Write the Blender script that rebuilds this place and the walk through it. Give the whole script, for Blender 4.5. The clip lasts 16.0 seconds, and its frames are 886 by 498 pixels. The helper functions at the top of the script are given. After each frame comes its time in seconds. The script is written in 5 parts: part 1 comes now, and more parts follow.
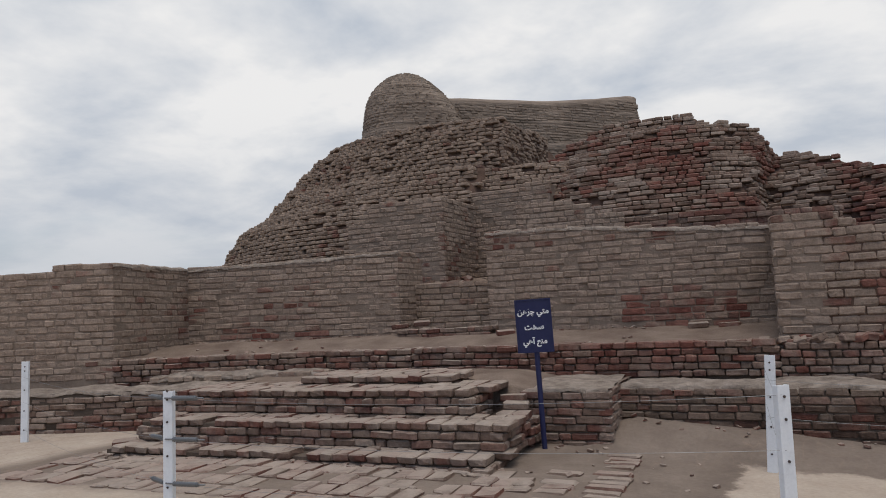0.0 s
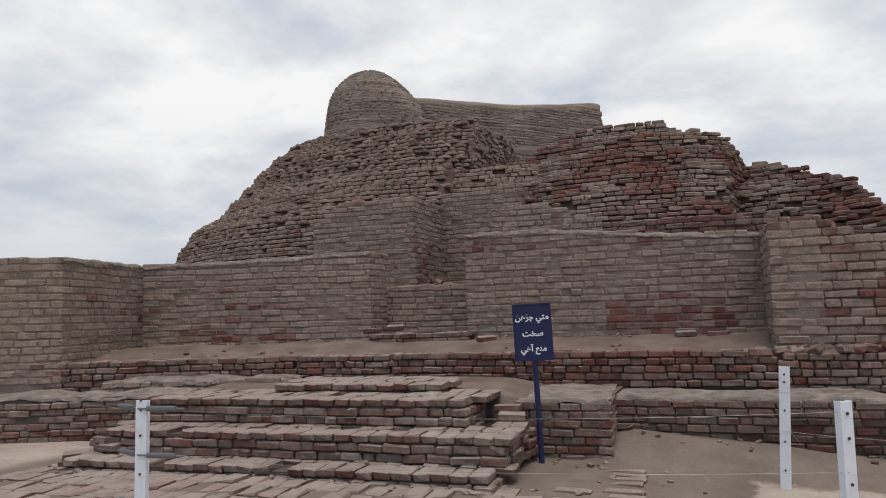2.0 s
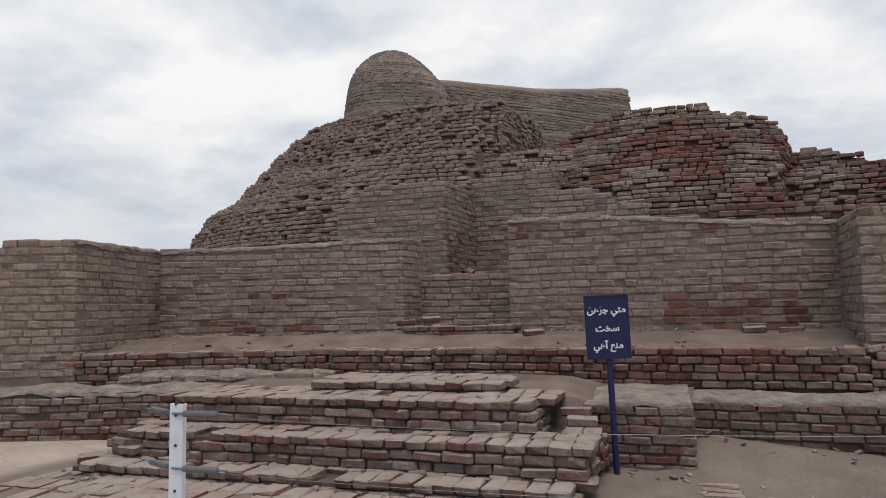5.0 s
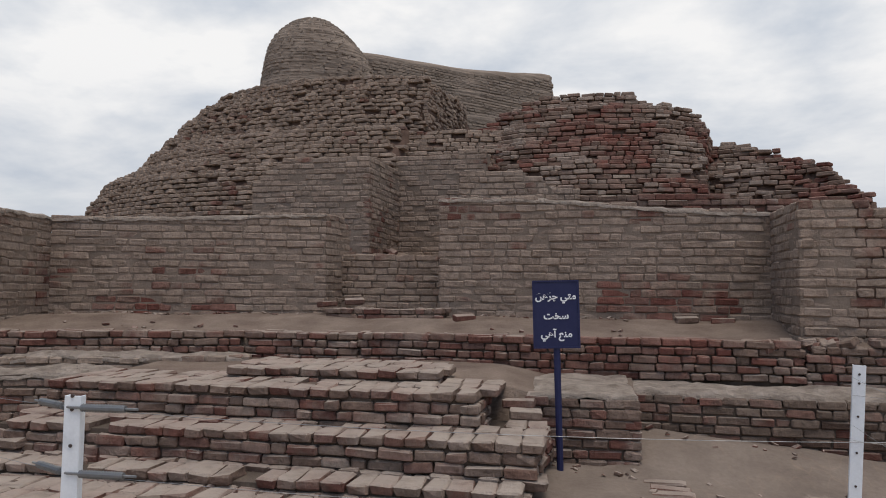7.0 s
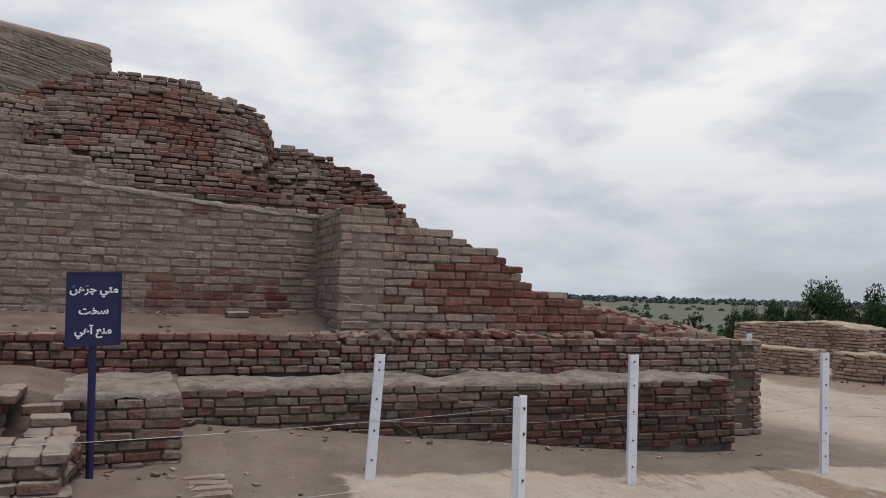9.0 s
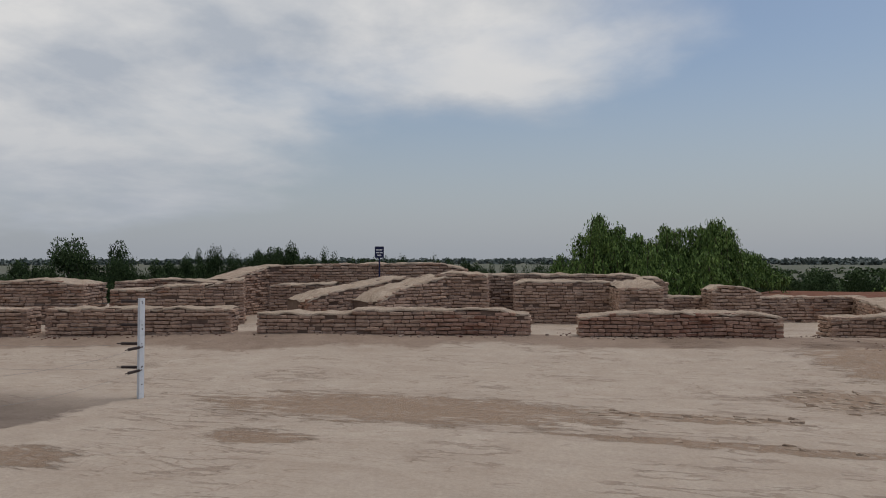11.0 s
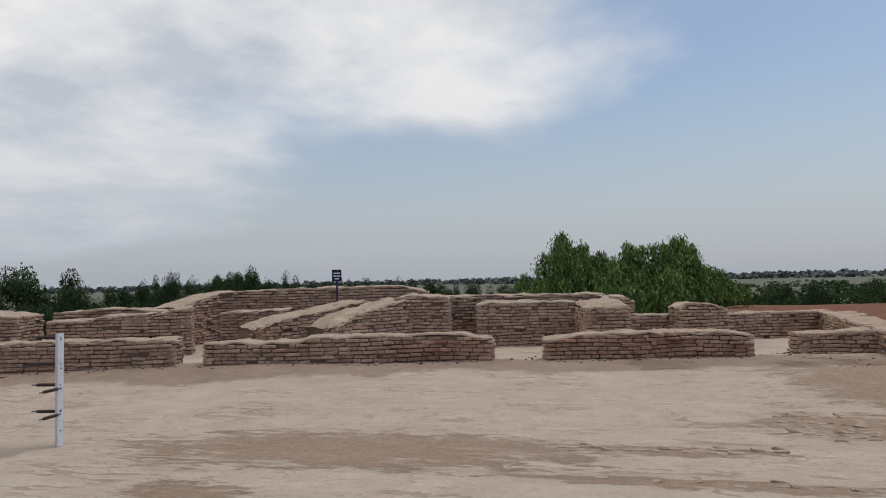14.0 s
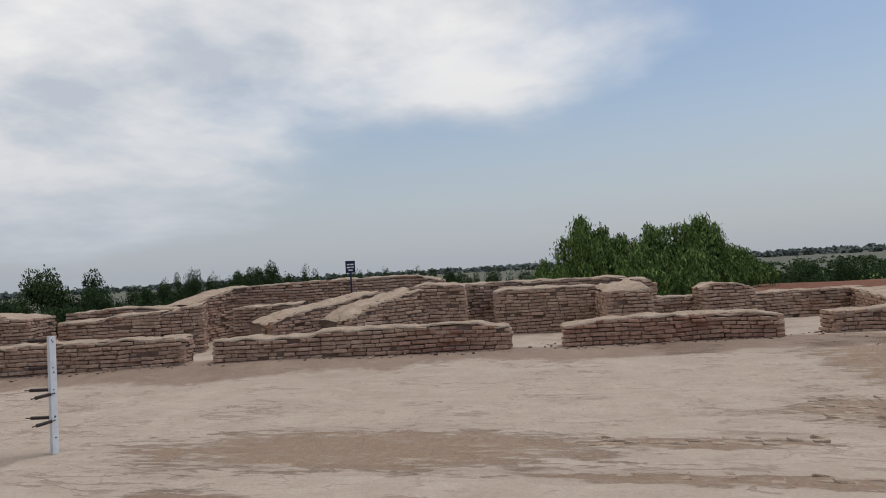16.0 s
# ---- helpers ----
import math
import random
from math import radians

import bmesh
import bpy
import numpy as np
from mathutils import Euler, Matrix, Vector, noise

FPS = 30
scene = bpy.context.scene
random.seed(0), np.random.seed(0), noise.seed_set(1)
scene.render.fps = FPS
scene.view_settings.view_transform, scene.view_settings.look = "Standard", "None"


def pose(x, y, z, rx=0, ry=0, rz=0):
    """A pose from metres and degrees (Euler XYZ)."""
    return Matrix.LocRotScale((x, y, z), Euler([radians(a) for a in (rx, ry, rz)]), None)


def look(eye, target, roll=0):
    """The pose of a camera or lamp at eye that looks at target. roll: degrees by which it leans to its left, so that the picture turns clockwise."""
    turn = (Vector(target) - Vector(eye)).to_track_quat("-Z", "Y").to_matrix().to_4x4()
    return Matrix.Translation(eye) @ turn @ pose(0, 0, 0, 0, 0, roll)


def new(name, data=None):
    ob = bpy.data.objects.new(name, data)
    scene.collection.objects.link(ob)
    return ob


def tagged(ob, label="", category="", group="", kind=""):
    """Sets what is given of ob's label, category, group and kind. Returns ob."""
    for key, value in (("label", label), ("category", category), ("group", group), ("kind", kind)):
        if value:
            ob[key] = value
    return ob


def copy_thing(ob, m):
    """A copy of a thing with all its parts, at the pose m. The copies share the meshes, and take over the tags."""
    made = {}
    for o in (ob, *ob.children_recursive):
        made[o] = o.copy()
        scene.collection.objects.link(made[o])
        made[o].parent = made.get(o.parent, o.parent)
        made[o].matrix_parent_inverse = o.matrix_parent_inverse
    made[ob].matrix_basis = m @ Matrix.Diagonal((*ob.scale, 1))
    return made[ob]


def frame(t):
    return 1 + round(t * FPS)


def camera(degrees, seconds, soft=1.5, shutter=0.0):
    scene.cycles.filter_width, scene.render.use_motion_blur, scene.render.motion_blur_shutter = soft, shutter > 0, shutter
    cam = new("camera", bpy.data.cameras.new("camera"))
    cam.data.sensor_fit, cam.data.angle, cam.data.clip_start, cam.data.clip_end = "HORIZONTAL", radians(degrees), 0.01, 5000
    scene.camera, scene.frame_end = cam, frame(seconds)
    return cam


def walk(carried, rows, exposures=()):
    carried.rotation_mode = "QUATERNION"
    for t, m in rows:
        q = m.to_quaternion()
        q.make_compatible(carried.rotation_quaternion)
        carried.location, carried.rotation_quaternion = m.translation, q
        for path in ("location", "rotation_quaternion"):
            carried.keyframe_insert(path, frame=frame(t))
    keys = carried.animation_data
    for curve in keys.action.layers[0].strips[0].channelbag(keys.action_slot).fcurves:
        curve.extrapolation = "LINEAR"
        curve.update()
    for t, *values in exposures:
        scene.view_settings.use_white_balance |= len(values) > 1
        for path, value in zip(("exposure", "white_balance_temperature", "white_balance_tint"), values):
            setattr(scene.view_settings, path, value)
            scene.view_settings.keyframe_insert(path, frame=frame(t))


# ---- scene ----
cam = camera(62.7, 16.0, soft=1.0)
PATH = [
    (0, (1.124, 0.249, 1.291), (0.298, 2.062, 1.465), -2.7),
    (0.5, (1.004, 0.286, 1.298), (0.231, 2.125, 1.441), -1.4),
    (1, (0.821, 0.278, 1.29), (0.099, 2.14, 1.397), -3.3),
    (1.5, (0.66, 0.351, 1.317), (-0.025, 2.226, 1.446), -2.0),
    (2, (0.528, 0.496, 1.3), (-0.159, 2.366, 1.482), -1.8),
    (2.5, (0.405, 0.589, 1.296), (-0.243, 2.479, 1.388), -1.0),
    (3, (0.195, 0.54, 1.267), (-0.367, 2.458, 1.34), -3.3),
    (3.5, (0.07, 0.624, 1.324), (-0.476, 2.545, 1.426), -1.5),
    (4, (-0.034, 0.81, 1.313), (-0.711, 2.681, 1.518), -1.8),
    (4.2, (-0.045, 0.87, 1.318), (-0.753, 2.734, 1.472), -1.3),
    (6.3, (-0.425, 1.33, 1.302), (-1.005, 3.237, 1.466), -0.4),
    (6.5, (-0.443, 1.398, 1.307), (-0.973, 3.322, 1.433), -0.6),
    (7, (-0.573, 1.422, 1.308), (-1.031, 3.366, 1.418), 0.4),
    (7.5, (-0.698, 1.491, 1.302), (-0.996, 3.466, 1.406), -0.9),
    (8, (-0.705, 1.463, 1.309), (-0.795, 3.459, 1.402), -0.7),
    (8.5, (-0.682, 1.436, 1.318), (-0.449, 3.421, 1.404), 0.5),
    (9, (-0.507, 1.398, 1.316), (0.188, 3.27, 1.431), 1.6),
    (9.5, (-0.263, 1.33, 1.33), (1.046, 2.832, 1.502), 1.0),
    (10, (-0.123, 1.172, 1.303), (1.61, 2.166, 1.399), 0.4),
    (12.3, (0.454, 0.905, 1.305), (2.415, 1.297, 1.303), -0.6),
    (12.5, (0.489, 0.901, 1.303), (2.453, 1.277, 1.288), -0.8),
    (13, (0.582, 0.997, 1.316), (2.563, 1.277, 1.342), -0.2),
    (13.5, (0.596, 1.192, 1.346), (2.581, 1.439, 1.384), -1.9),
    (14, (0.863, 1.027, 1.327), (2.814, 1.459, 1.409), -1.3),
    (14.5, (1.016, 0.942, 1.295), (2.966, 1.385, 1.322), -0.4),
    (15, (1.119, 0.916, 1.298), (3.06, 1.398, 1.29), -1.7),
    (15.5, (1.232, 0.963, 1.317), (3.188, 1.376, 1.385), -2.9),
    (16, (1.373, 0.994, 1.304), (3.312, 1.481, 1.357), -3.2),
]
walk(cam, [(t, look(eye, target, roll)) for t, eye, target, roll in PATH],
     [(0, -0.24), (1.0, -0.17), (2.0, -0.1), (4.0, -0.07), (6.5, -0.1), (7.5, -0.13), (8.0, 0.0), (8.5, 0.0), (9.0, -0.15), (9.5, -0.46), (10.2, -0.60), (12.5, -0.26), (13.0, -0.15), (13.5, -0.18), (14.0, -0.25), (14.5, -0.25), (16.0, -0.25)])

# ---- light ----
world = bpy.data.worlds.new("sky")
scene.world = world
world.use_nodes = True
wt = world.node_tree
wt.nodes.clear()


def wnode(kind, **values):
    n = wt.nodes.new(kind)
    for key, value in values.items():
        n.inputs[key].default_value = value
    return n


SUN_AZ, SUN_EL = 150.0, 73.0       # degrees east of north (+y), above the horizon
sky = wt.nodes.new("ShaderNodeTexSky")
sky.sky_type, sky.sun_disc = "NISHITA", False
sky.sun_elevation, sky.sun_rotation = radians(SUN_EL), radians(SUN_AZ)
sky.air_density, sky.dust_density = 1.0, 2.5
sky_scale = wt.nodes.new("ShaderNodeMix")
sky_scale.data_type, sky_scale.blend_type = "RGBA", "MULTIPLY"
sky_scale.inputs[0].default_value = 1.0
wt.links.new(sky.outputs[0], sky_scale.inputs[6])
sky_scale.inputs[7].default_value = (0.148, 0.15, 0.149, 1)
coord = wt.nodes.new("ShaderNodeTexCoord")
sep = wt.nodes.new("ShaderNodeSeparateXYZ")
wt.links.new(coord.outputs["Generated"], sep.inputs[0])
# cloud sheet: the direction is projected on a level sheet, so clouds flatten towards the horizon
zz = wt.nodes.new("ShaderNodeMath")
zz.operation = "MAXIMUM"
zz.inputs[1].default_value = 0.0
wt.links.new(sep.outputs[2], zz.inputs[0])
za = wt.nodes.new("ShaderNodeMath")
za.inputs[1].default_value = 0.22
wt.links.new(zz.outputs[0], za.inputs[0])
div = wt.nodes.new("ShaderNodeVectorMath")
div.operation = "DIVIDE"
comb = wt.nodes.new("ShaderNodeCombineXYZ")
for k in (0, 1, 2):
    wt.links.new(za.outputs[0], comb.inputs[k])
wt.links.new(coord.outputs["Generated"], div.inputs[0])
wt.links.new(comb.outputs[0], div.inputs[1])
n1 = wnode("ShaderNodeTexNoise", Scale=0.8, Detail=7.0, Roughness=0.52, Distortion=0.1)
n2 = wnode("ShaderNodeTexNoise", Scale=1.7, Detail=6.0, Roughness=0.55, Distortion=0.15)
wt.links.new(div.outputs[0], n1.inputs["Vector"])
wt.links.new(div.outputs[0], n2.inputs["Vector"])
# the sheet is closed to the north and breaks up towards the south-east
bias = wt.nodes.new("ShaderNodeMath")
bias.operation = "MULTIPLY_ADD"
bias.inputs[1].default_value, bias.inputs[2].default_value = 0.75, -0.50
wt.links.new(sep.outputs[1], bias.inputs[0])
cover = wt.nodes.new("ShaderNodeMath")
wt.links.new(n1.outputs[0], cover.inputs[0])
lift = wt.nodes.new("ShaderNodeMath")
lift.operation = "MINIMUM"
lift.inputs[1].default_value = 0.38
wt.links.new(zz.outputs[0], lift.inputs[0])
raised = wt.nodes.new("ShaderNodeMath")
raised.operation = "MULTIPLY_ADD"
raised.inputs[1].default_value = 1.5
wt.links.new(lift.outputs[0], raised.inputs[0])
wt.links.new(bias.outputs[0], raised.inputs[2])
wt.links.new(raised.outputs[0], cover.inputs[1])
mask = wt.nodes.new("ShaderNodeMapRange")
mask.interpolation_type = "SMOOTHSTEP"
mask.inputs[1].default_value, mask.inputs[2].default_value = 0.45, 0.70
wt.links.new(cover.outputs[0], mask.inputs[0])
# grey and bright parts of the clouds
tone = wt.nodes.new("ShaderNodeValToRGB")
tone.color_ramp.elements[0].position, tone.color_ramp.elements[0].color = 0.36, (0.60, 0.655, 0.74, 1)
tone.color_ramp.elements[1].position, tone.color_ramp.elements[1].color = 0.58, (0.99, 0.985, 0.985, 1)
wt.links.new(n2.outputs[0], tone.inputs[0])
mixc = wt.nodes.new("ShaderNodeMix")
mixc.data_type = "RGBA"
wt.links.new(mask.outputs[0], mixc.inputs[0])
wt.links.new(sky_scale.outputs[2], mixc.inputs[6])
wt.links.new(tone.outputs[0], mixc.inputs[7])
# haze near the horizon
hz = wt.nodes.new("ShaderNodeMapRange")
hz.interpolation_type = "SMOOTHSTEP"
hz.inputs[1].default_value, hz.inputs[2].default_value = 0.0, 0.30
hz.inputs[3].default_value, hz.inputs[4].default_value = 0.75, 0.0
wt.links.new(zz.outputs[0], hz.inputs[0])
mixh = wt.nodes.new("ShaderNodeMix")
mixh.data_type = "RGBA"
wt.links.new(hz.outputs[0], mixh.inputs[0])
wt.links.new(mixc.outputs[2], mixh.inputs[6])
mixh.inputs[7].default_value = (0.56, 0.606, 0.68, 1)
bg = wt.nodes.new("ShaderNodeBackground")
bg.inputs[1].default_value = 1.0
wt.links.new(mixh.outputs[2], bg.inputs[0])
wo = wt.nodes.new("ShaderNodeOutputWorld")
wt.links.new(bg.outputs[0], wo.inputs[0])

sun_data = bpy.data.lights.new("sun", "SUN")
sun_data.energy, sun_data.angle, sun_data.color = 1.4, radians(35), (1.0, 0.96, 0.90)
sun = new("sun", sun_data)
az, el = radians(SUN_AZ), radians(SUN_EL)
sun.matrix_world = look((math.sin(az) * math.cos(el) * 50, math.cos(az) * math.cos(el) * 50, math.sin(el) * 50), (0, 0, 0))


# ---- materials ----
def material(name):
    m = bpy.data.materials.new(name)
    m.use_nodes = True
    t = m.node_tree
    b = t.nodes["Principled BSDF"]
    return m, t, b


def pos(t):
    return t.nodes.new("ShaderNodeNewGeometry").outputs["Position"]


def noise_node(t, vec, scale, detail=5.0, rough=0.55):
    n = t.nodes.new("ShaderNodeTexNoise")
    n.inputs["Scale"].default_value, n.inputs["Detail"].default_value, n.inputs["Roughness"].default_value = scale, detail, rough
    t.links.new(vec, n.inputs["Vector"])
    return n.outputs[0]


def ramp(t, fac, stops):
    r = t.nodes.new("ShaderNodeValToRGB")
    els = r.color_ramp.elements
    while len(els) < len(stops):
        els.new(0.5)
    for e, (p, c) in zip(els, stops):
        e.position, e.color = p, (*c, 1) if len(c) == 3 else c
    t.links.new(fac, r.inputs[0])
    return r.outputs[0]


def mix(t, fac, a, b, mode="MIX"):
    m = t.nodes.new("ShaderNodeMix")
    m.data_type, m.blend_type = "RGBA", mode
    for s, v in ((m.inputs[0], fac), (m.inputs[6], a), (m.inputs[7], b)):
        if isinstance(v, (int, float)):
            s.default_value = v
        elif isinstance(v, tuple):
            s.default_value = (*v, 1)
        else:
            t.links.new(v, s)
    return m.outputs[2]


def math_node(t, op, a, b=0.0, c=0.0):
    m = t.nodes.new("ShaderNodeMath")
    m.operation = op
    for s, v in zip(m.inputs, (a, b, c)):
        if isinstance(v, (int, float)):
            s.default_value = v
        else:
            t.links.new(v, s)
    return m.outputs[0]


def step_range(t, v, lo, hi, a=0.0, b=1.0):
    m = t.nodes.new("ShaderNodeMapRange")
    m.interpolation_type = "SMOOTHSTEP"
    for k, x in zip((1, 2, 3, 4), (lo, hi, a, b)):
        m.inputs[k].default_value = x
    t.links.new(v, m.inputs[0])
    return m.outputs[0]


def bump(t, b, height, strength, distance):
    n = t.nodes.new("ShaderNodeBump")
    n.inputs["Strength"].default_value, n.inputs["Distance"].default_value = strength, distance
    t.links.new(height, n.inputs["Height"])
    t.links.new(n.outputs[0], b.inputs["Normal"])


def piece_random(t):
    """One number for each brick, whether it is an object of its own or an island of a mesh."""
    a = t.nodes.new("ShaderNodeObjectInfo").outputs["Random"]
    i = t.nodes.new("ShaderNodeNewGeometry").outputs["Random Per Island"]
    return math_node(t, "FRACT", math_node(t, "ADD", a, i))


def brick_material(name, clay, mud, red_lo, red_hi, dust=0.35, dust_lit_colour=(0.40, 0.335, 0.275), washed=0.65):
    """Old fired brick under a wash of mud. clay, mud: colour stops; red_lo..red_hi: where the wash has gone; dust: how
    far top faces pale, as dust and as painted light.
    """
    m, t, b = material(name)
    p = pos(t)
    rnd = piece_random(t)
    big = noise_node(t, p, 0.75, 4.0)
    mid = noise_node(t, p, 5.0, 6.0, 0.65)
    fine = noise_node(t, p, 60.0, 5.0, 0.7)
    c_red = ramp(t, rnd, clay)
    rnd2 = math_node(t, "FRACT", math_node(t, "MULTIPLY", rnd, 7.31))
    c_mud = ramp(t, rnd2, mud)
    amount = math_node(t, "ADD", math_node(t, "MULTIPLY_ADD", rnd2, 0.30, -0.15), math_node(t, "MULTIPLY_ADD", mid, 0.3, -0.15))
    amount = math_node(t, "ADD", amount, big)
    col = mix(t, step_range(t, amount, red_lo, red_hi), c_mud, c_red)
    col = mix(t, 0.55, col, ramp(t, mid, [(0.3, (0.62, 0.60, 0.58)), (0.7, (1.25, 1.22, 1.2))]), "MULTIPLY")
    col = mix(t, 0.5, col, ramp(t, fine, [(0.3, (0.7, 0.7, 0.7)), (0.7, (1.2, 1.2, 1.2))]), "MULTIPLY")
    # rain-washed mud that runs on from brick to brick
    wash = noise_node(t, p, 2.3, 7.0, 0.68)
    blot = noise_node(t, p, 17.0, 5.0, 0.65)
    col = mix(t, 0.75, col, ramp(t, blot, [(0.32, (0.68, 0.66, 0.64)), (0.68, (1.26, 1.24, 1.22))]), "MULTIPLY")
    col = mix(t, step_range(t, wash, 0.50, 0.68, 0.0, washed), col, mud[1][1])
    # settled dust on top faces, paled further to paint in their sky light
    nz = t.nodes.new("ShaderNodeSeparateXYZ")
    t.links.new(t.nodes.new("ShaderNodeNewGeometry").outputs["Normal"], nz.inputs[0])
    top = math_node(t, "MULTIPLY", step_range(t, nz.outputs[2], 0.55, 0.95), step_range(t, mid, 0.25, 0.6, 0.45, 1.0))
    col = mix(t, math_node(t, "MULTIPLY", top, dust), col, dust_lit_colour)
    t.links.new(col, b.inputs["Base Color"])
    b.inputs["Roughness"].default_value = 0.95
    b.inputs["Specular IOR Level"].default_value = 0.15
    h = math_node(t, "ADD", math_node(t, "MULTIPLY", mid, 1.0), math_node(t, "MULTIPLY", fine, 0.35))
    h = math_node(t, "ADD", h, math_node(t, "MULTIPLY", blot, 0.8))
    bump(t, b, h, 1.0, 0.030)
    return m


RED = [(0.0, (0.135, 0.064, 0.052)), (0.35, (0.175, 0.082, 0.064)), (0.7, (0.215, 0.118, 0.094)), (1.0, (0.155, 0.095, 0.08))]
MUD = [(0.0, (0.265, 0.204, 0.162)), (0.4, (0.305, 0.237, 0.190)), (0.75, (0.345, 0.272, 0.219)), (1.0, (0.275, 0.208, 0.165))]
MIXED = [(0.0, (0.165, 0.112, 0.088)), (0.4, (0.25, 0.19, 0.155)), (0.8, (0.36, 0.295, 0.248)), (1.0, (0.20, 0.112, 0.085))]
BENCH = [(0.0, (0.130, 0.095, 0.074)), (0.4, (0.175, 0.132, 0.105)), (0.8, (0.225, 0.176, 0.143)), (1.0, (0.155, 0.10, 0.078))]
EAST = [(0.0, (0.37, 0.250, 0.188)), (0.5, (0.46, 0.324, 0.248)), (1.0, (0.53, 0.39, 0.305))]
BARE = [(0.0, (0.150, 0.060, 0.048)), (0.35, (0.195, 0.082, 0.064)), (0.7, (0.245, 0.132, 0.106)), (1.0, (0.19, 0.108, 0.088))]
brick_mud = brick_material("mud washed brick", RED, MUD, 0.60, 0.72, 0.4)
brick_bare = brick_material("bare wall brick", BARE, MUD, 0.25, 0.45, 0.3, washed=0.3)
# darker brick tones for patches on the low bench
DARK = [(0.0, (0.070, 0.046, 0.036)), (0.4, (0.105, 0.072, 0.056)), (0.8, (0.150, 0.110, 0.088)), (1.0, (0.095, 0.052, 0.040))]
brick_dark = brick_material("dark red-brown brick", [(0.0, (0.085, 0.036, 0.029)), (0.5, (0.125, 0.055, 0.042)), (1.0, (0.105, 0.058, 0.047))], DARK, 0.44, 0.62, 0.4, washed=0.4)
brick_bench = brick_material("brown bench brick", RED, BENCH, 0.52, 0.72, 0.5)
brick_mound = brick_material("weathered mound brick", RED, MUD, 0.66, 0.78, 0.3)
brick_mixed = brick_material("worn brick", RED, MIXED, 0.42, 0.60, 0.65, (0.44, 0.375, 0.315))
brick_red = brick_material("bare red brick", BARE, MIXED, 0.36, 0.56, 0.4, washed=0.35)
brick_terra = brick_material("terracotta brick", [(0, (0.26, 0.125, 0.088)), (1, (0.33, 0.18, 0.13))], [(0.0, (0.37, 0.225, 0.165)), (0.5, (0.45, 0.29, 0.22)), (1.0, (0.51, 0.35, 0.268))], 0.50, 0.70, 0.6, (0.46, 0.36, 0.28))
brick_clay = brick_material("clay coated brick", [(0, (0.30, 0.215, 0.155)), (1, (0.36, 0.27, 0.20))], [(0.0, (0.34, 0.26, 0.195)), (0.5, (0.40, 0.32, 0.25)), (1.0, (0.45, 0.37, 0.30))], 0.5, 0.7, 0.5, (0.44, 0.36, 0.285))
brick_pale = brick_material("pale mound brick", RED, MIXED, 0.60, 0.80, 0.5, (0.43, 0.365, 0.305), washed=0.3)
brick_east = brick_material("sunbleached brick", [(0, (0.28, 0.15, 0.10)), (1, (0.34, 0.20, 0.14))], EAST, 0.62, 0.80, 0.6, (0.46, 0.36, 0.28))


def earth_material(name, a, b_, scale, relief=0.03, fine_scale=45.0):
    m, t, b = material(name)
    p = pos(t)
    big = noise_node(t, p, scale, 6.0, 0.6)
    fine = noise_node(t, p, fine_scale, 6.0, 0.7)
    col = ramp(t, big, [(0.32, a), (0.68, b_)])
    col = mix(t, 0.6, col, ramp(t, fine, [(0.3, (0.72, 0.72, 0.72)), (0.7, (1.2, 1.2, 1.2))]), "MULTIPLY")
    t.links.new(col, b.inputs["Base Color"])
    b.inputs["Roughness"].default_value = 0.97
    b.inputs["Specular IOR Level"].default_value = 0.1
    bump(t, b, math_node(t, "ADD", big, math_node(t, "MULTIPLY", fine, 0.5)), 0.8, relief)
    return m


mortar = earth_material("mud mortar", (0.070, 0.053, 0.042), (0.135, 0.105, 0.084), 3.0)
mortar_mud = earth_material("mud wash", (0.175, 0.135, 0.107), (0.26, 0.203, 0.162), 3.0)
# darkened mud: the shadow of the deep joints is in its colour
mortar_east = earth_material("mud mortar with joint shade", (0.105, 0.070, 0.053), (0.22, 0.155, 0.12), 3.0)
# reddish earth, with the shade of the gaps between bricks put into its colour
mortar_red_shaded = earth_material("red brick earth with gap shade", (0.085, 0.055, 0.042), (0.15, 0.098, 0.076), 2.0)
dust_floor = earth_material("trodden earth", (0.155, 0.112, 0.088), (0.255, 0.196, 0.156), 2.4, 0.05)
mud_cap = earth_material("mud capping", (0.345, 0.262, 0.195), (0.475, 0.380, 0.295), 3.0, 0.10, 18.0)
bench_cap = earth_material("crumbled mud top", (0.20, 0.16, 0.13), (0.40, 0.335, 0.28), 6.0, 0.12, 16.0)


# ---- builders ----
def mesh_object(name, verts, faces, mat, parent=None, smooth=False):
    me = bpy.data.meshes.new(name)
    me.from_pydata(verts, [], faces)
    me.materials.append(mat)
    if smooth:
        for p in me.polygons:
            p.use_smooth = True
    me.update()
    ob = new(name, me)
    ob.parent = parent
    return ob


def part(name, bm, mat, parent, label="", smooth=False):
    """One bmesh as one mesh object under a thing or a part."""
    me = bpy.data.meshes.new(name)
    bmesh.ops.recalc_face_normals(bm, faces=bm.faces)
    bm.to_mesh(me)
    bm.free()
    me.materials.append(mat)
    if smooth:
        for p in me.polygons:
            p.use_smooth = True
    ob = new(name, me)
    ob.parent = parent
    if label:
        ob["label"] = label
    return ob


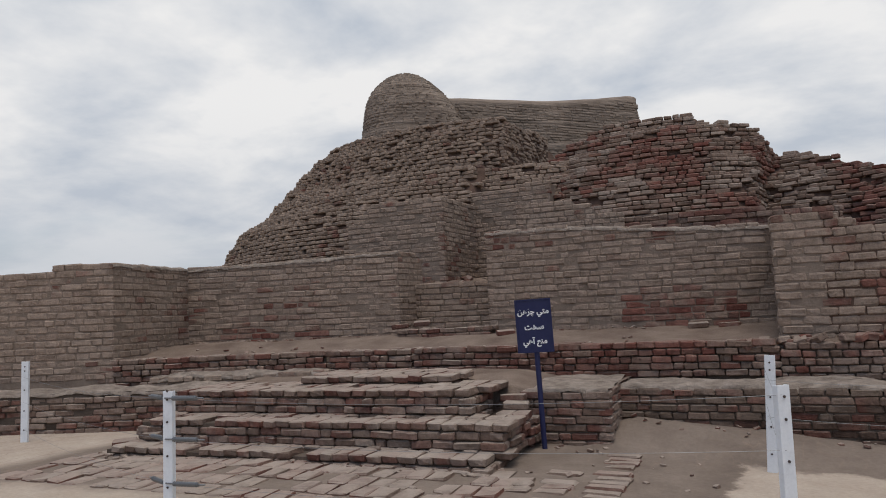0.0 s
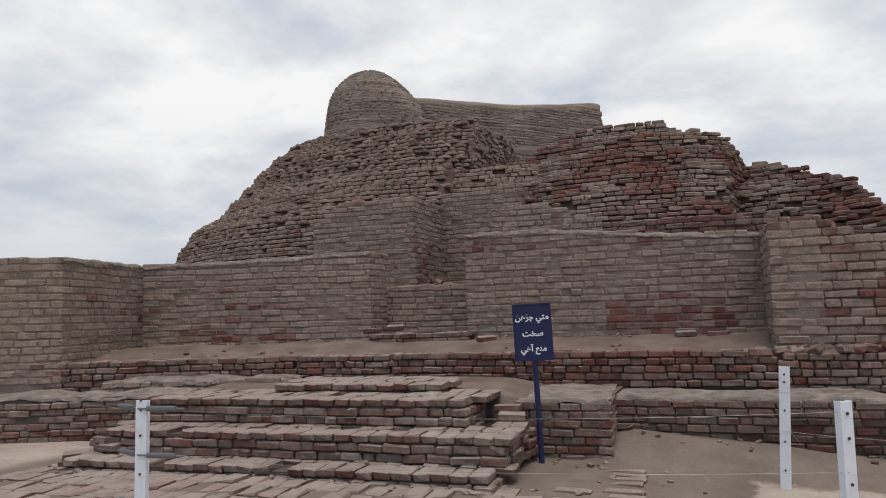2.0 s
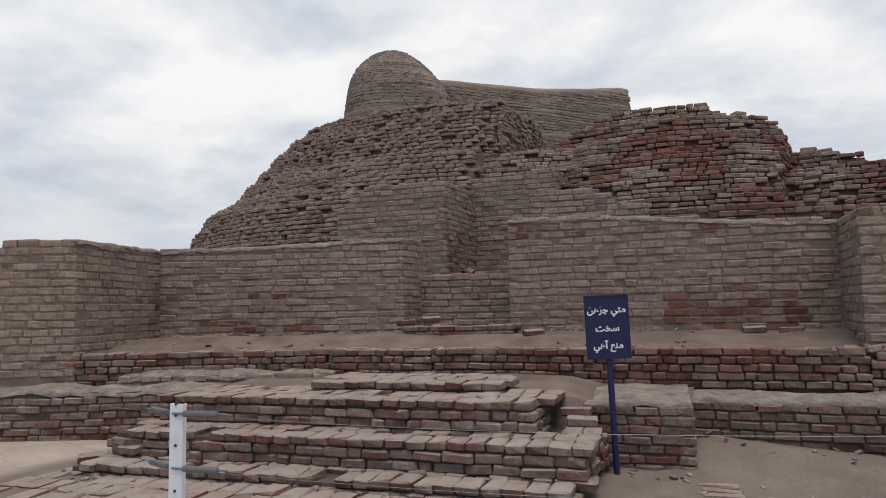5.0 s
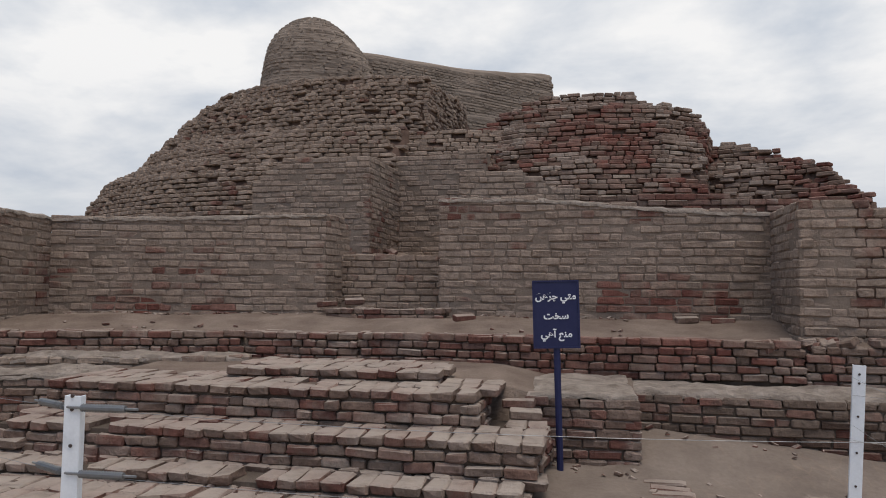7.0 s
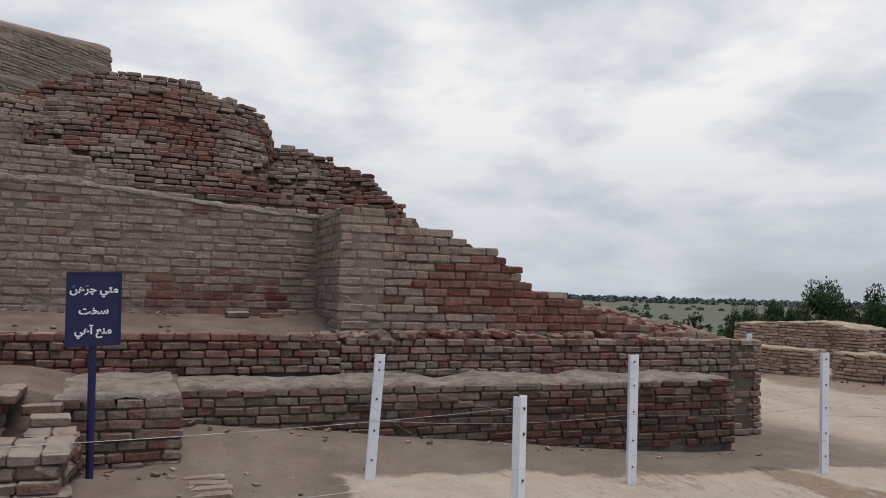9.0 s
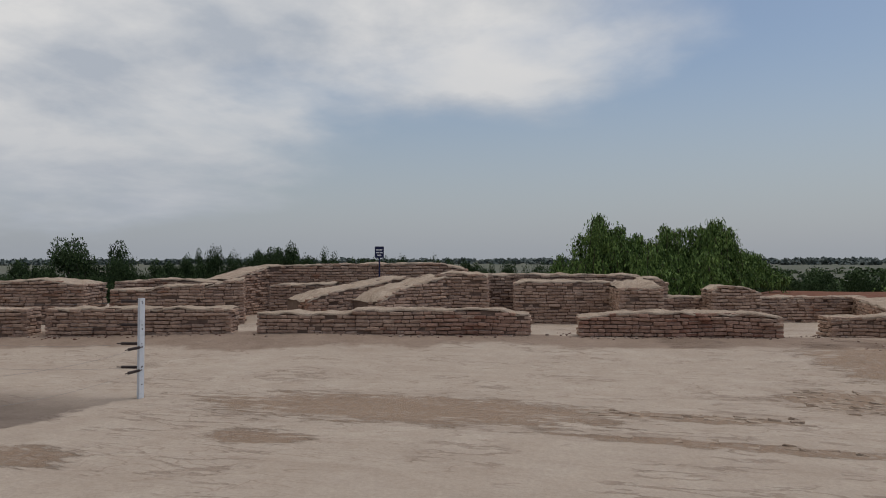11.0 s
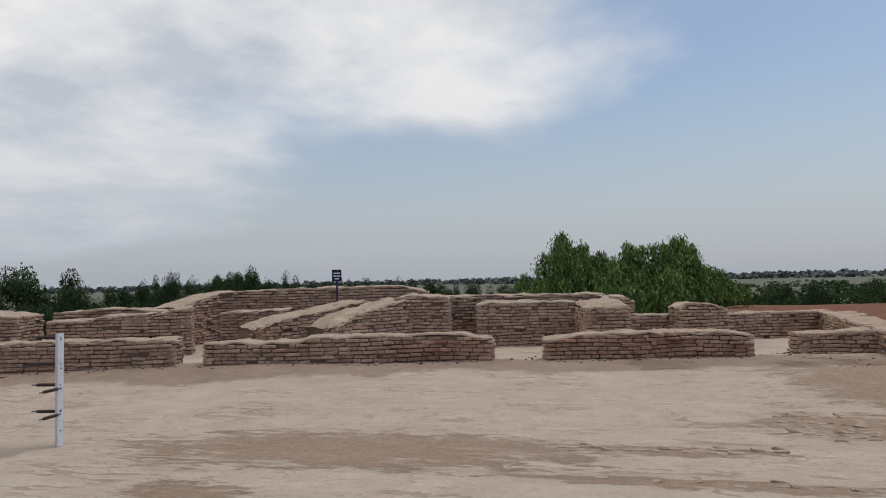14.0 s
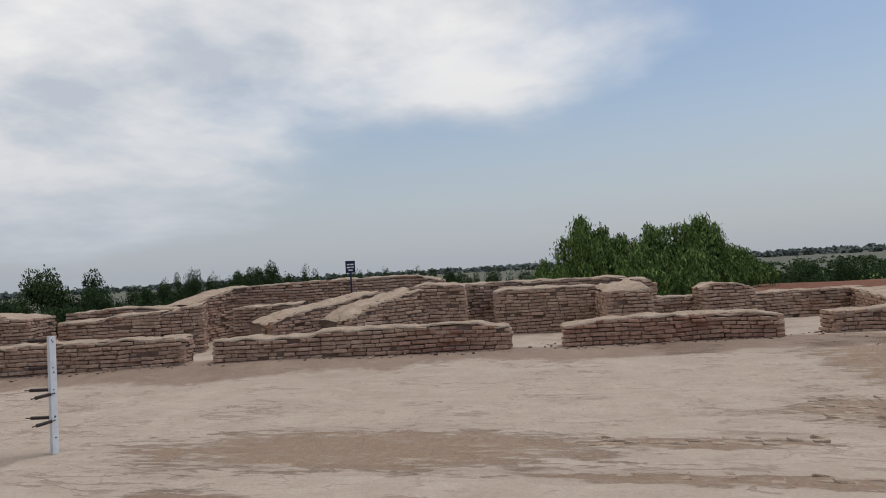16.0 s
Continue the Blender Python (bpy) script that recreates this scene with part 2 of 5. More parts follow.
def box(bm, x0, y0, z0, x1, y1, z1, bevel=0.0, m=None):
    r = bmesh.ops.create_cube(bm, size=1.0)
    vs = r["verts"]
    for v in vs:
        v.co = Vector(((x0 + x1) / 2 + v.co.x * (x1 - x0), (y0 + y1) / 2 + v.co.y * (y1 - y0), (z0 + z1) / 2 + v.co.z * (z1 - z0)))
    if bevel:
        es = list({e for v in vs for e in v.link_edges})
        r = bmesh.ops.bevel(bm, geom=es, offset=bevel, segments=1, affect="EDGES")
        vs = list({v for f in r["faces"] for v in f.verts} | {v for v in vs if v.is_valid})
    if m is not None:
        bmesh.ops.transform(bm, matrix=m, verts=vs)
    return vs


def rod(bm, a, b, r, segs=8, r2=None):
    a, b = Vector(a), Vector(b)
    q = (b - a).to_track_quat("Z", "Y").to_matrix().to_4x4()
    bmesh.ops.create_cone(bm, cap_ends=True, segments=segs, radius1=r, radius2=r if r2 is None else r2, depth=(b - a).length,
                          matrix=Matrix.Translation((a + b) / 2) @ q)


rng = random.Random(7)
COURSE = 0.077


def brick_mesh(length, seed):
    """A worn brick, middle of its outer face at the origin, body towards +y, laid along x."""
    r = random.Random(seed)
    bm = bmesh.new()
    vs = box(bm, -length / 2, 0.0, -0.034, length / 2, 0.125, 0.034, 0.012)
    for v in bm.verts:
        v.co += Vector((r.uniform(-1, 1) * 0.008, r.uniform(-1, 1) * 0.005, r.uniform(-1, 1) * 0.0042))
    me = bpy.data.meshes.new("brick")
    bm.to_mesh(me)
    bm.free()
    return me


LONG = [brick_mesh(0.22, k) for k in range(7)]
SHORT = [brick_mesh(0.128, 50 + k) for k in range(5)]
SHAPES = {me.name: (np.array([v.co[:] for v in me.vertices]), [tuple(p.vertices) for p in me.polygons]) for me in LONG + SHORT}
LINKED = {}


class Bag:
    """Bricks gathered into one mesh."""

    def __init__(self):
        self.v, self.f, self.n = [], [], 0

    def add(self, me, m):
        vs, fs = SHAPES[me.name]
        a = np.array(m)
        self.v.append(vs @ a[:3, :3].T + a[:3, 3])
        self.f += [tuple(i + self.n for i in f) for f in fs]
        self.n += len(vs)

    def make(self, name, mat, parent=None, label=""):
        if not self.n:
            return None
        ob = mesh_object(name, np.concatenate(self.v).tolist(), self.f, mat, parent)
        ob["kind"] = "stuff"
        if label:
            ob["label"] = label
        return ob


PIECES = []          # (mesh, matrix, material, parent): made into objects at the end of the file


def lay(target, me, m, mat):
    """A brick into a bag, or noted as an object of its own under a parent."""
    if isinstance(target, Bag):
        target.add(me, m)
    else:
        PIECES.append((me, m, mat, target))


def profile(points, u):
    if u <= points[0][0]:
        return points[0][1]
    for (u0, z0), (u1, z1) in zip(points, points[1:]):
        if u <= u1:
            return z0 + (z1 - z0) * (u - u0) / max(u1 - u0, 1e-6)
    return points[-1][1]


def face_of_bricks(target, mat, p0, p1, z0, tops, seed, foot=None, header=0.25, wobble=0.006, gap=0.009, miss=0.0, batter=0.0, tilt=1.0, top_headers=False, patches=(), patch_mat=None, wave=0.012, size=1.0, flat=1.0, pitch=COURSE):
    """Courses of brick on the face from p0 to p1 (the open side is to the right of that line, seen from above)."""
    r = random.Random(seed)
    a, b = Vector((*p0, 0)), Vector((*p1, 0))
    length = (b - a).length
    along = (b - a).normalized()
    yaw = math.degrees(math.atan2(along.y, along.x))
    inward = Vector((-along.y, along.x, 0))
    highest = max(z for _, z in tops)
    course = 0
    while z0 + (course + 1) * pitch <= highest + 0.3 * pitch:
        z = z0 + (course + 0.5) * pitch
        u = 0.0 if course % 2 else -0.07
        while u < length - 0.02:
            short = r.random() < header
            n = (0.122 if short else 0.22) * r.uniform(0.80, 1.16) * size
            u0, u1 = max(u, 0.0), min(u + n, length)
            u += n + gap
            w = u1 - u0
            if w < 0.045:
                continue
            mid = (u0 + u1) / 2
            top = profile(tops, mid)
            if z + pitch * 0.5 > top + 0.3 * pitch or (foot and z < profile(foot, mid) - 0.05) or r.random() < miss:
                continue
            last = z + pitch * 1.5 > top + 0.02
            me = r.choice(SHORT if w < 0.165 else LONG)
            base = 0.128 if w < 0.165 else 0.22
            out = r.gauss(0, wobble) + batter * (z - z0)
            p = a + along * mid + inward * out
            sway = wave * noise.noise(Vector((mid * 0.9, course * 0.13, seed)))
            m = pose(p.x, p.y, z + sway + r.uniform(-1, 1) * 0.004, r.gauss(0, 0.8) * tilt, r.gauss(0, 0.9) * tilt, yaw + r.gauss(0, 1.3) * tilt)
            m = m @ Matrix.Diagonal((w / base, 1.0, r.uniform(0.92, 1.08) * flat * pitch / COURSE, 1))
            bare = any(((mid - (q0 + q1) / 2) / (q1 - q0) * 2) ** 2 + ((z - (q2 + q3) / 2) / (q3 - q2) * 2) ** 2 < r.uniform(0.35, 1.25) for q0, q1, q2, q3 in patches)
            lay(target, me, m, patch_mat if bare else mat)
            if last and top_headers:
                lay(target, r.choice(LONG), m @ Matrix.Translation((0, 0.13, r.uniform(-0.01, 0.01))), patch_mat if bare else mat)
        course += 1


def core(name, outline_pts, z0, tops, thick, mat, parent, inset=0.012, drop=0.015, label="", ragged=0.0, smear=0.0):
    """The mud body of a straight wall between two plan points, under a stepped top. smear: how far mud swells over the joints in patches."""
    p0, p1 = outline_pts
    a, b = Vector((*p0, 0)), Vector((*p1, 0))
    length = (b - a).length
    along, inward = (b - a).normalized(), Vector((-(b - a).normalized().y, (b - a).normalized().x, 0))
    n = max(2, int(length / 0.10))
    rows = max(1, int((max(z for _, z in tops) - z0) / 0.10)) if smear else 1
    vs, fs = [], []
    for i in range(n + 1):
        u = inset + (length - 2 * inset) * i / n
        zt = profile(tops, u) - drop + ragged * noise.noise(Vector((u * 2.3, z0 * 7, length)))
        section = [(inset, z0 - 0.3)]
        for k in range(rows):
            z = z0 + (zt - z0) * (k + 1) / rows
            swell = smear * noise.noise(Vector((u * 1.4 + z0 * 9, z * 2.2, length * 3))) + 0.6 * smear * noise.noise(Vector((u * 6, z * 6, length)))
            section.append((inset - swell if smear else inset, z))
        section += [(thick - inset, zt), (thick - inset, z0 - 0.3)]
        for v, z in section:
            q = a + along * u + inward * v
            vs.append((q.x, q.y, z))
    m = rows + 3
    for i in range(n):
        for k in range(m - 1):
            c = i * m + k
            fs.append((c, c + m, c + m + 1, c + 1))
    fs += [tuple(range(m)), tuple(reversed(range(n * m, (n + 1) * m)))]
    ob = mesh_object(name, vs, fs, mat, parent)
    if label:
        ob["label"] = label
    return ob


def capping(name, p0, p1, tops, thick, mat, parent, seed, rise=0.05, over=0.015, sag=0.05, label="", round_off=0.5, lumps=1.0):
    """A rounded, weathered layer of mud on a wall's top."""
    a, b = Vector((*p0, 0)), Vector((*p1, 0))
    length = (b - a).length
    along, inward = (b - a).normalized(), Vector((-(b - a).normalized().y, (b - a).normalized().x, 0))
    n, k = max(4, int(length / 0.06)), 13
    vs, fs = [], []
    for i in range(n + 1):
        u = -over + (length + 2 * over) * i / n
        zt = profile(tops, u)
        end = min(1.0, min(i, n - i) / 2.0)
        for j in range(k):
            f = j / (k - 1)
            edge = math.sin(math.pi * f) ** round_off
            v = -over + (thick + 2 * over) * f
            q = a + along * u + inward * (v + noise.noise(Vector((u * 2.5, seed, j * 0.4))) * 0.015)
            z = zt - 0.012 + (rise + 0.012) * edge * (0.35 + 0.65 * end)
            z += noise.noise(Vector((q.x * 2.2, q.y * 2.2, seed))) * sag + noise.noise(Vector((q.x * 7, q.y * 7, seed))) * 0.022 * lumps + abs(noise.noise(Vector((q.x * 19, q.y * 19, seed)))) * 0.012 * lumps
            vs.append((q.x, q.y, z))
    for i in range(n):
        for j in range(k - 1):
            c = i * k + j
            fs.append((c, c + k, c + k + 1, c + 1))
    for ring in ([i * k for i in range(n + 1)], [i * k + k - 1 for i in range(n + 1)]):
        low = len(vs)
        for i in ring:
            x, y, z = vs[i]
            vs.append((x, y, z - 0.03))
        for i in range(n):
            fs.append((ring[i], low + i, low + i + 1, ring[i + 1]))
    ob = mesh_object(name, vs, fs, mat, parent, True)
    if label:
        ob["label"] = label
    return ob


def grid_sheet(name, x0, x1, y0, y1, step, height, mat, parent=None):
    nx, ny = max(1, round((x1 - x0) / step)), max(1, round((y1 - y0) / step))
    vs = []
    for j in range(ny + 1):
        for i in range(nx + 1):
            x, y = x0 + (x1 - x0) * i / nx, y0 + (y1 - y0) * j / ny
            vs.append((x, y, height(x, y)))
    fs = [(j * (nx + 1) + i, j * (nx + 1) + i + 1, (j + 1) * (nx + 1) + i + 1, (j + 1) * (nx + 1) + i) for j in range(ny) for i in range(nx)]
    return mesh_object(name, vs, fs, mat, parent, True)


def wall(name, label, p0, p1, z0, tops, thick, mat, body_mat, seed, pieces=True, left=None, right=None, back=False, cap=None, cap_label="", cap_rise=0.03, cap_lumps=1.0, inset=0.024, smear=0.0, **kw):
    """A straight brick wall. left / right: lengths of the end faces that carry brick (None: none)."""
    a, b = Vector((*p0, 0)), Vector((*p1, 0))
    along = (b - a).normalized()
    inward = Vector((-along.y, along.x, 0))
    length = (b - a).length
    thing = core(name, (p0, p1), z0, tops, thick, body_mat, None, inset=inset, drop=0.015 if cap else 0.06, ragged=0.03 if cap else 0.0, smear=smear)
    tagged(thing, label, "brick wall", "", "structure")
    target = thing if pieces else Bag()
    face_of_bricks(target, mat, p0, p1, z0, tops, seed, **kw)
    kw.pop("foot", None)
    kw.pop("patches", None)
    kw.pop("patch_mat", None)
    if right:
        q = b + inward * right
        face_of_bricks(target, mat, p1, (q.x, q.y), z0, [(0, profile(tops, length - 0.05))], seed + 1, **kw)
    if left:
        q = a + inward * left
        face_of_bricks(target, mat, (q.x, q.y), p0, z0, [(0, profile(tops, 0.05))], seed + 2, **kw)
    if back:
        q0, q1 = b + inward * thick, a + inward * thick
        face_of_bricks(target, mat, (q0.x, q0.y), (q1.x, q1.y), z0, [(length - u, z) for u, z in reversed(tops)], seed + 3, **kw)
    if isinstance(target, Bag):
        target.make("brickwork", mat, thing)
    if cap:
        capping("capping", p0, p1, tops, thick, cap, thing, seed, cap_rise, over=-0.004, label=cap_label, lumps=cap_lumps)
    return thing


# ---- ground ----
def smooth(a, b, v):
    f = min(1.0, max(0.0, (v - a) / (b - a)))
    return f * f * (3 - 2 * f)


LIE = [(-9, 0.02), (-1.5, 0.0), (1.0, -0.12), (3.2, -0.27), (5.5, -0.34), (8.0, -0.42), (10.0, -0.47), (12.0, -0.43), (13.6, -0.30), (16, -0.34), (30, -0.45)]


def ground_height(x, y):
    z = profile(LIE, x)
    z -= 0.10 * smooth(5.0, 1.5, y) * smooth(4.0, 0.0, x)
    # soil banked up against the bench
    z += 0.20 * smooth(6.9, 7.75, y) * smooth(5.0, -0.3, x) * smooth(-0.75, -0.35, x) * smooth(9.0, 8.4, y)
    # the citadel's flat top falls away to the plain
    dx, dy = max(0.0, x - 24, -40 - x), max(0.0, y - 20, -60 - y)
    terrace = smooth(-1.5, -6.0, y)
    dx = max(0.0, dx - 22.0 * terrace)
    z -= 9.6 * smooth(0, 26, math.hypot(dx, dy))
    z -= 0.15 * terrace * smooth(18, 30, x)
    c = 0.983 * x + 0.182 * y
    z += 0.07 * smooth(13.6, 14.7, c) * smooth(16.5, 15.2, c)
    near = smooth(60, 25, math.hypot(x - 4, y - 4))
    z += near * (0.030 * noise.noise(Vector((x * 0.5, y * 0.5, 1))) + 0.016 * noise.noise(Vector((x * 1.7, y * 1.7, 5))) + 0.007 * noise.noise(Vector((x * 6, y * 6, 9))))
    z += 0.5 * smooth(80, 200, math.hypot(x, y)) * noise.noise(Vector((x * 0.02, y * 0.02, 3)))
    return z


def ground_sheet(mat):
    rs = [0.0]
    r, dr = 0.0, 0.22
    while r < 3800:
        r += dr
        rs.append(r)
        if r > 16:
            dr *= 1.09
    n = 200
    vs = [(4.0, 3.0, ground_height(4.0, 3.0))]
    for r in rs[1:]:
        for i in range(n):
            a = 2 * math.pi * i / n
            x, y = 4.0 + r * math.cos(a), 3.0 + r * math.sin(a)
            vs.append((x, y, ground_height(x, y)))
    fs = [(0, 1 + i, 1 + (i + 1) % n) for i in range(n)]
    for k in range(len(rs) - 2):
        a, b = 1 + k * n, 1 + (k + 1) * n
        fs += [(a + i, b + i, b + (i + 1) % n, a + (i + 1) % n) for i in range(n)]
    return mesh_object("ground", vs, fs, mat, None, True)


def ground_material():
    m, t, b = material("ground")
    p = pos(t)
    xyz = t.nodes.new("ShaderNodeSeparateXYZ")
    t.links.new(p, xyz.inputs[0])
    x, y, z = xyz.outputs
    big = noise_node(t, p, 0.35, 5.0, 0.6)
    mid = noise_node(t, p, 2.2, 7.0, 0.62)
    fine = noise_node(t, p, 26.0, 6.0, 0.7)
    clay = ramp(t, mid, [(0.25, (0.365, 0.292, 0.230)), (0.55, (0.425, 0.352, 0.284)), (0.8, (0.48, 0.408, 0.338))])
    # damp, scuffed patches drawn out along the way that people walk
    sq = t.nodes.new("ShaderNodeVectorMath")
    sq.operation = "MULTIPLY"
    sq.inputs[1].default_value = (1.5, 0.42, 1.0)
    t.links.new(p, sq.inputs[0])
    streak = noise_node(t, sq.outputs[0], 0.75, 6.0, 0.62)
    worn = math_node(t, "ADD", streak, math_node(t, "MULTIPLY_ADD", mid, 0.55, -0.275))
    scuff = math_node(t, "MULTIPLY", step_range(t, worn, 0.54, 0.62), step_range(t, x, 2.0, 6.0))
    earth = ramp(t, mid, [(0.25, (0.20, 0.142, 0.106)), (0.75, (0.30, 0.225, 0.172))])
    col = mix(t, math_node(t, "MULTIPLY", scuff, 0.22), clay, earth)
    # short cracks and lifted flakes of crust, in places
    vein = noise_node(t, sq.outputs[0], 2.1, 5.0, 0.6)
    vein = step_range(t, math_node(t, "ABSOLUTE", math_node(t, "SUBTRACT", vein, 0.5)), 0.030, 0.006)
    flake = math_node(t, "MULTIPLY", vein, math_node(t, "MULTIPLY", step_range(t, noise_node(t, p, 1.1, 4.0, 0.6), 0.50, 0.60), step_range(t, x, 2.0, 4.0)))
    col = mix(t, math_node(t, "MULTIPLY", flake, 0.6), col, earth)
    # brown patches where the pale crust has been trodden through: middle and half width of each
    near = None
    for cx, hx, cy, hy in ((8.15, 0.85, 3.7, 2.3), (8.4, 0.2, 0.5, 1.05), (7.15, 0.16, 0.0, 1.9), (6.3, 0.28, 4.5, 0.5), (10.0, 0.75, -1.9, 1.2), (13.2, 1.7, -3.0, 1.3), (14.8, 0.9, 0.1, 0.5), (14.9, 1.0, -5.0, 0.8), (5.0, 0.3, 6.3, 0.7)):
        ex = math_node(t, "POWER", math_node(t, "MULTIPLY_ADD", x, 1 / hx, -cx / hx), 2.0)
        ey = math_node(t, "POWER", math_node(t, "MULTIPLY_ADD", y, 1 / hy, -cy / hy), 2.0)
        e = math_node(t, "ADD", ex, ey)
        near = e if near is None else math_node(t, "MINIMUM", near, e)
    rag = noise_node(t, sq.outputs[0], 4.0, 8.0, 0.8)
    speck = noise_node(t, p, 13.0, 5.0, 0.7)
    near = math_node(t, "ADD", near, math_node(t, "MULTIPLY_ADD", rag, 7.5, -3.75))
    broken = math_node(t, "MULTIPLY", step_range(t, near, 1.3, 0.7), step_range(t, speck, 0.36, 0.56, 0.35, 1.0))
    col = mix(t, math_node(t, "MULTIPLY", broken, 0.85), col, ramp(t, speck, [(0.3, (0.255, 0.165, 0.110)), (0.7, (0.41, 0.290, 0.200))]))
    # brown loose soil at the foot of the ruin
    edge = math_node(t, "ADD", y, math_node(t, "MULTIPLY_ADD", big, 0.8, -0.4))
    edge = math_node(t, "ADD", edge, math_node(t, "MULTIPLY_ADD", mid, 0.8, -0.4))
    side = math_node(t, "ADD", x, math_node(t, "MULTIPLY_ADD", mid, 0.9, -0.45))
    bay = math_node(t, "MULTIPLY", step_range(t, x, -5.9, -5.5), step_range(t, side, 0.72, 0.60))
    bay = math_node(t, "MULTIPLY", bay, step_range(t, edge, 4.3, 4.7))
    foot = math_node(t, "MAXIMUM", bay, math_node(t, "MULTIPLY", step_range(t, edge, 6.86, 7.0), step_range(t, x, 8.4, 6.6)))
    soil = ramp(t, mid, [(0.25, (0.15, 0.116, 0.093)), (0.75, (0.24, 0.192, 0.156))])
    col = mix(t, foot, col, soil)
    # brown soil washed up along the foot of the low eastern walls
    along_n = math_node(t, "ADD", math_node(t, "MULTIPLY", x, 0.983), math_node(t, "MULTIPLY", y, 0.182))
    along_n = math_node(t, "ADD", along_n, math_node(t, "MULTIPLY_ADD", mid, 0.9, -0.45))
    along_n = math_node(t, "ADD", along_n, math_node(t, "MULTIPLY_ADD", big, 2.8, -1.4))
    bank = math_node(t, "MULTIPLY", step_range(t, along_n, 13.55, 13.9), step_range(t, along_n, 15.5, 15.1))
    col = mix(t, math_node(t, "MULTIPLY", bank, 0.9), col, earth)
    # shrinkage cracks and flakes in patches
    vor = t.nodes.new("ShaderNodeTexVoronoi")
    vor.feature = "DISTANCE_TO_EDGE"
    vor.inputs["Scale"].default_value = 3.4
    warp = t.nodes.new("ShaderNodeVectorMath")
    wn = t.nodes.new("ShaderNodeTexNoise")
    wn.inputs["Scale"].default_value = 1.6
    t.links.new(sq.outputs[0], wn.inputs["Vector"])
    t.links.new(sq.outputs[0], warp.inputs[0])
    t.links.new(wn.outputs[1], warp.inputs[1])
    t.links.new(warp.outputs[0], vor.inputs["Vector"])
    crack = math_node(t, "MULTIPLY", step_range(t, vor.outputs[0], 0.035, 0.0), step_range(t, big, 0.47, 0.57))
    col = mix(t, math_node(t, "MULTIPLY", crack, 0.55), col, earth)
    # red earth on the south-eastern terrace, scrub and fields on the plain
    red = math_node(t, "MULTIPLY", step_range(t, y, -3.0, -6.0), step_range(t, x, 21.5, 25.0))
    col = mix(t, red, col, ramp(t, mid, [(0.3, (0.135, 0.058, 0.036)), (0.7, (0.215, 0.100, 0.062))]))
    # the fields are greyed: haze over the plain is put into these colours
    field = noise_node(t, p, 0.014, 4.0, 0.55)
    green = ramp(t, field, [(0.3, (0.100, 0.112, 0.075)), (0.45, (0.135, 0.138, 0.108)), (0.56, (0.105, 0.115, 0.085)), (0.7, (0.18, 0.165, 0.135))])
    col = mix(t, step_range(t, z, -2.2, -3.6), col, green)
    col = mix(t, 0.5, col, ramp(t, fine, [(0.3, (0.76, 0.76, 0.76)), (0.7, (1.18, 1.18, 1.18))]), "MULTIPLY")
    t.links.new(col, b.inputs["Base Color"])
    b.inputs["Roughness"].default_value = 0.95
    b.inputs["Specular IOR Level"].default_value = 0.12
    h = math_node(t, "ADD", math_node(t, "MULTIPLY", mid, 0.8), math_node(t, "MULTIPLY", fine, 0.25))
    h = math_node(t, "ADD", h, math_node(t, "MULTIPLY", streak, 0.8))
    h = math_node(t, "ADD", h, math_node(t, "MULTIPLY", broken, math_node(t, "MULTIPLY_ADD", rag, 3.0, -1.7)))
    h = math_node(t, "ADD", h, math_node(t, "MULTIPLY", flake, -0.4))
    bump(t, b, h, 0.75, 0.05)
    return m


tagged(ground_sheet(ground_material()), "pale trodden clay ground with brown scuffed patches", "ground", "", "structure")

# ---- the ruined monument: benches, terrace, walls ----
B_LINE = [(-7.25, 7.07), (-4.3, 8.30), (-3.1, 8.40), (1.1, 8.55), (6.43, 8.57)]

low_bench = wall("wall_low_bench", "low brick bench wall with a crumbled mud top", (-0.44, 7.84), (5.36, 7.84), -0.26, [(0, 0.44), (5.7, 0.42)], 0.78, brick_bench, mortar, 11, right=0.75, left=0.3, header=0.3, wobble=0.008, patches=[(2.0, 5.2, -0.45, 0.36), (4.0, 7.5, -0.5, 0.5), (1.0, 3.2, -0.4, 0.30)], patch_mat=brick_dark)
capping("capping", (-0.46, 7.86), (5.34, 7.86), [(0, 0.45), (5.7, 0.43)], 0.74, bench_cap, low_bench, 3, 0.02, 0.0, 0.05, "crumbled grey mud top", 0.12)
block = wall("wall_block", "short projecting brick block with a crumbled mud top", (-1.25, 7.12), (-0.38, 7.17), -0.134, [(0, 0.49), (1, 0.49)], 1.4, brick_mixed, mortar, 21, right=1.35, left=0.3, header=0.15)
capping("capping", (-1.22, 7.14), (-0.40, 7.19), [(0, 0.50), (1, 0.50)], 1.36, bench_cap, block, 5, 0.015, 0.0, 0.04, "crumbled grey mud top", 0.12)

seed = 30
for (p0, p1), z0, zt, bare in (((B_LINE[0], B_LINE[1]), 0.33, 0.87, []), ((B_LINE[1], B_LINE[2]), 0.40, 0.88, []), ((B_LINE[2], B_LINE[3]), 0.48, 0.86, [(1.7, 4.6, 0.62, 0.98)]), ((B_LINE[3], B_LINE[4]), 0.43, 0.82, [(-0.6, 1.2, 0.5, 0.95), (1.6, 4.6, 0.35, 0.70)])):
    length = math.dist(p0, p1)
    w = wall("wall_terrace_edge", "three courses of worn brick edging the terrace", p0, p1, z0, [(0, zt), (length, zt)], 0.5, brick_mixed, mortar, seed, header=0.55, wobble=0.014, tilt=1.6, inset=0.045, top_headers=True, patches=bare, patch_mat=brick_red)
    seed += 7
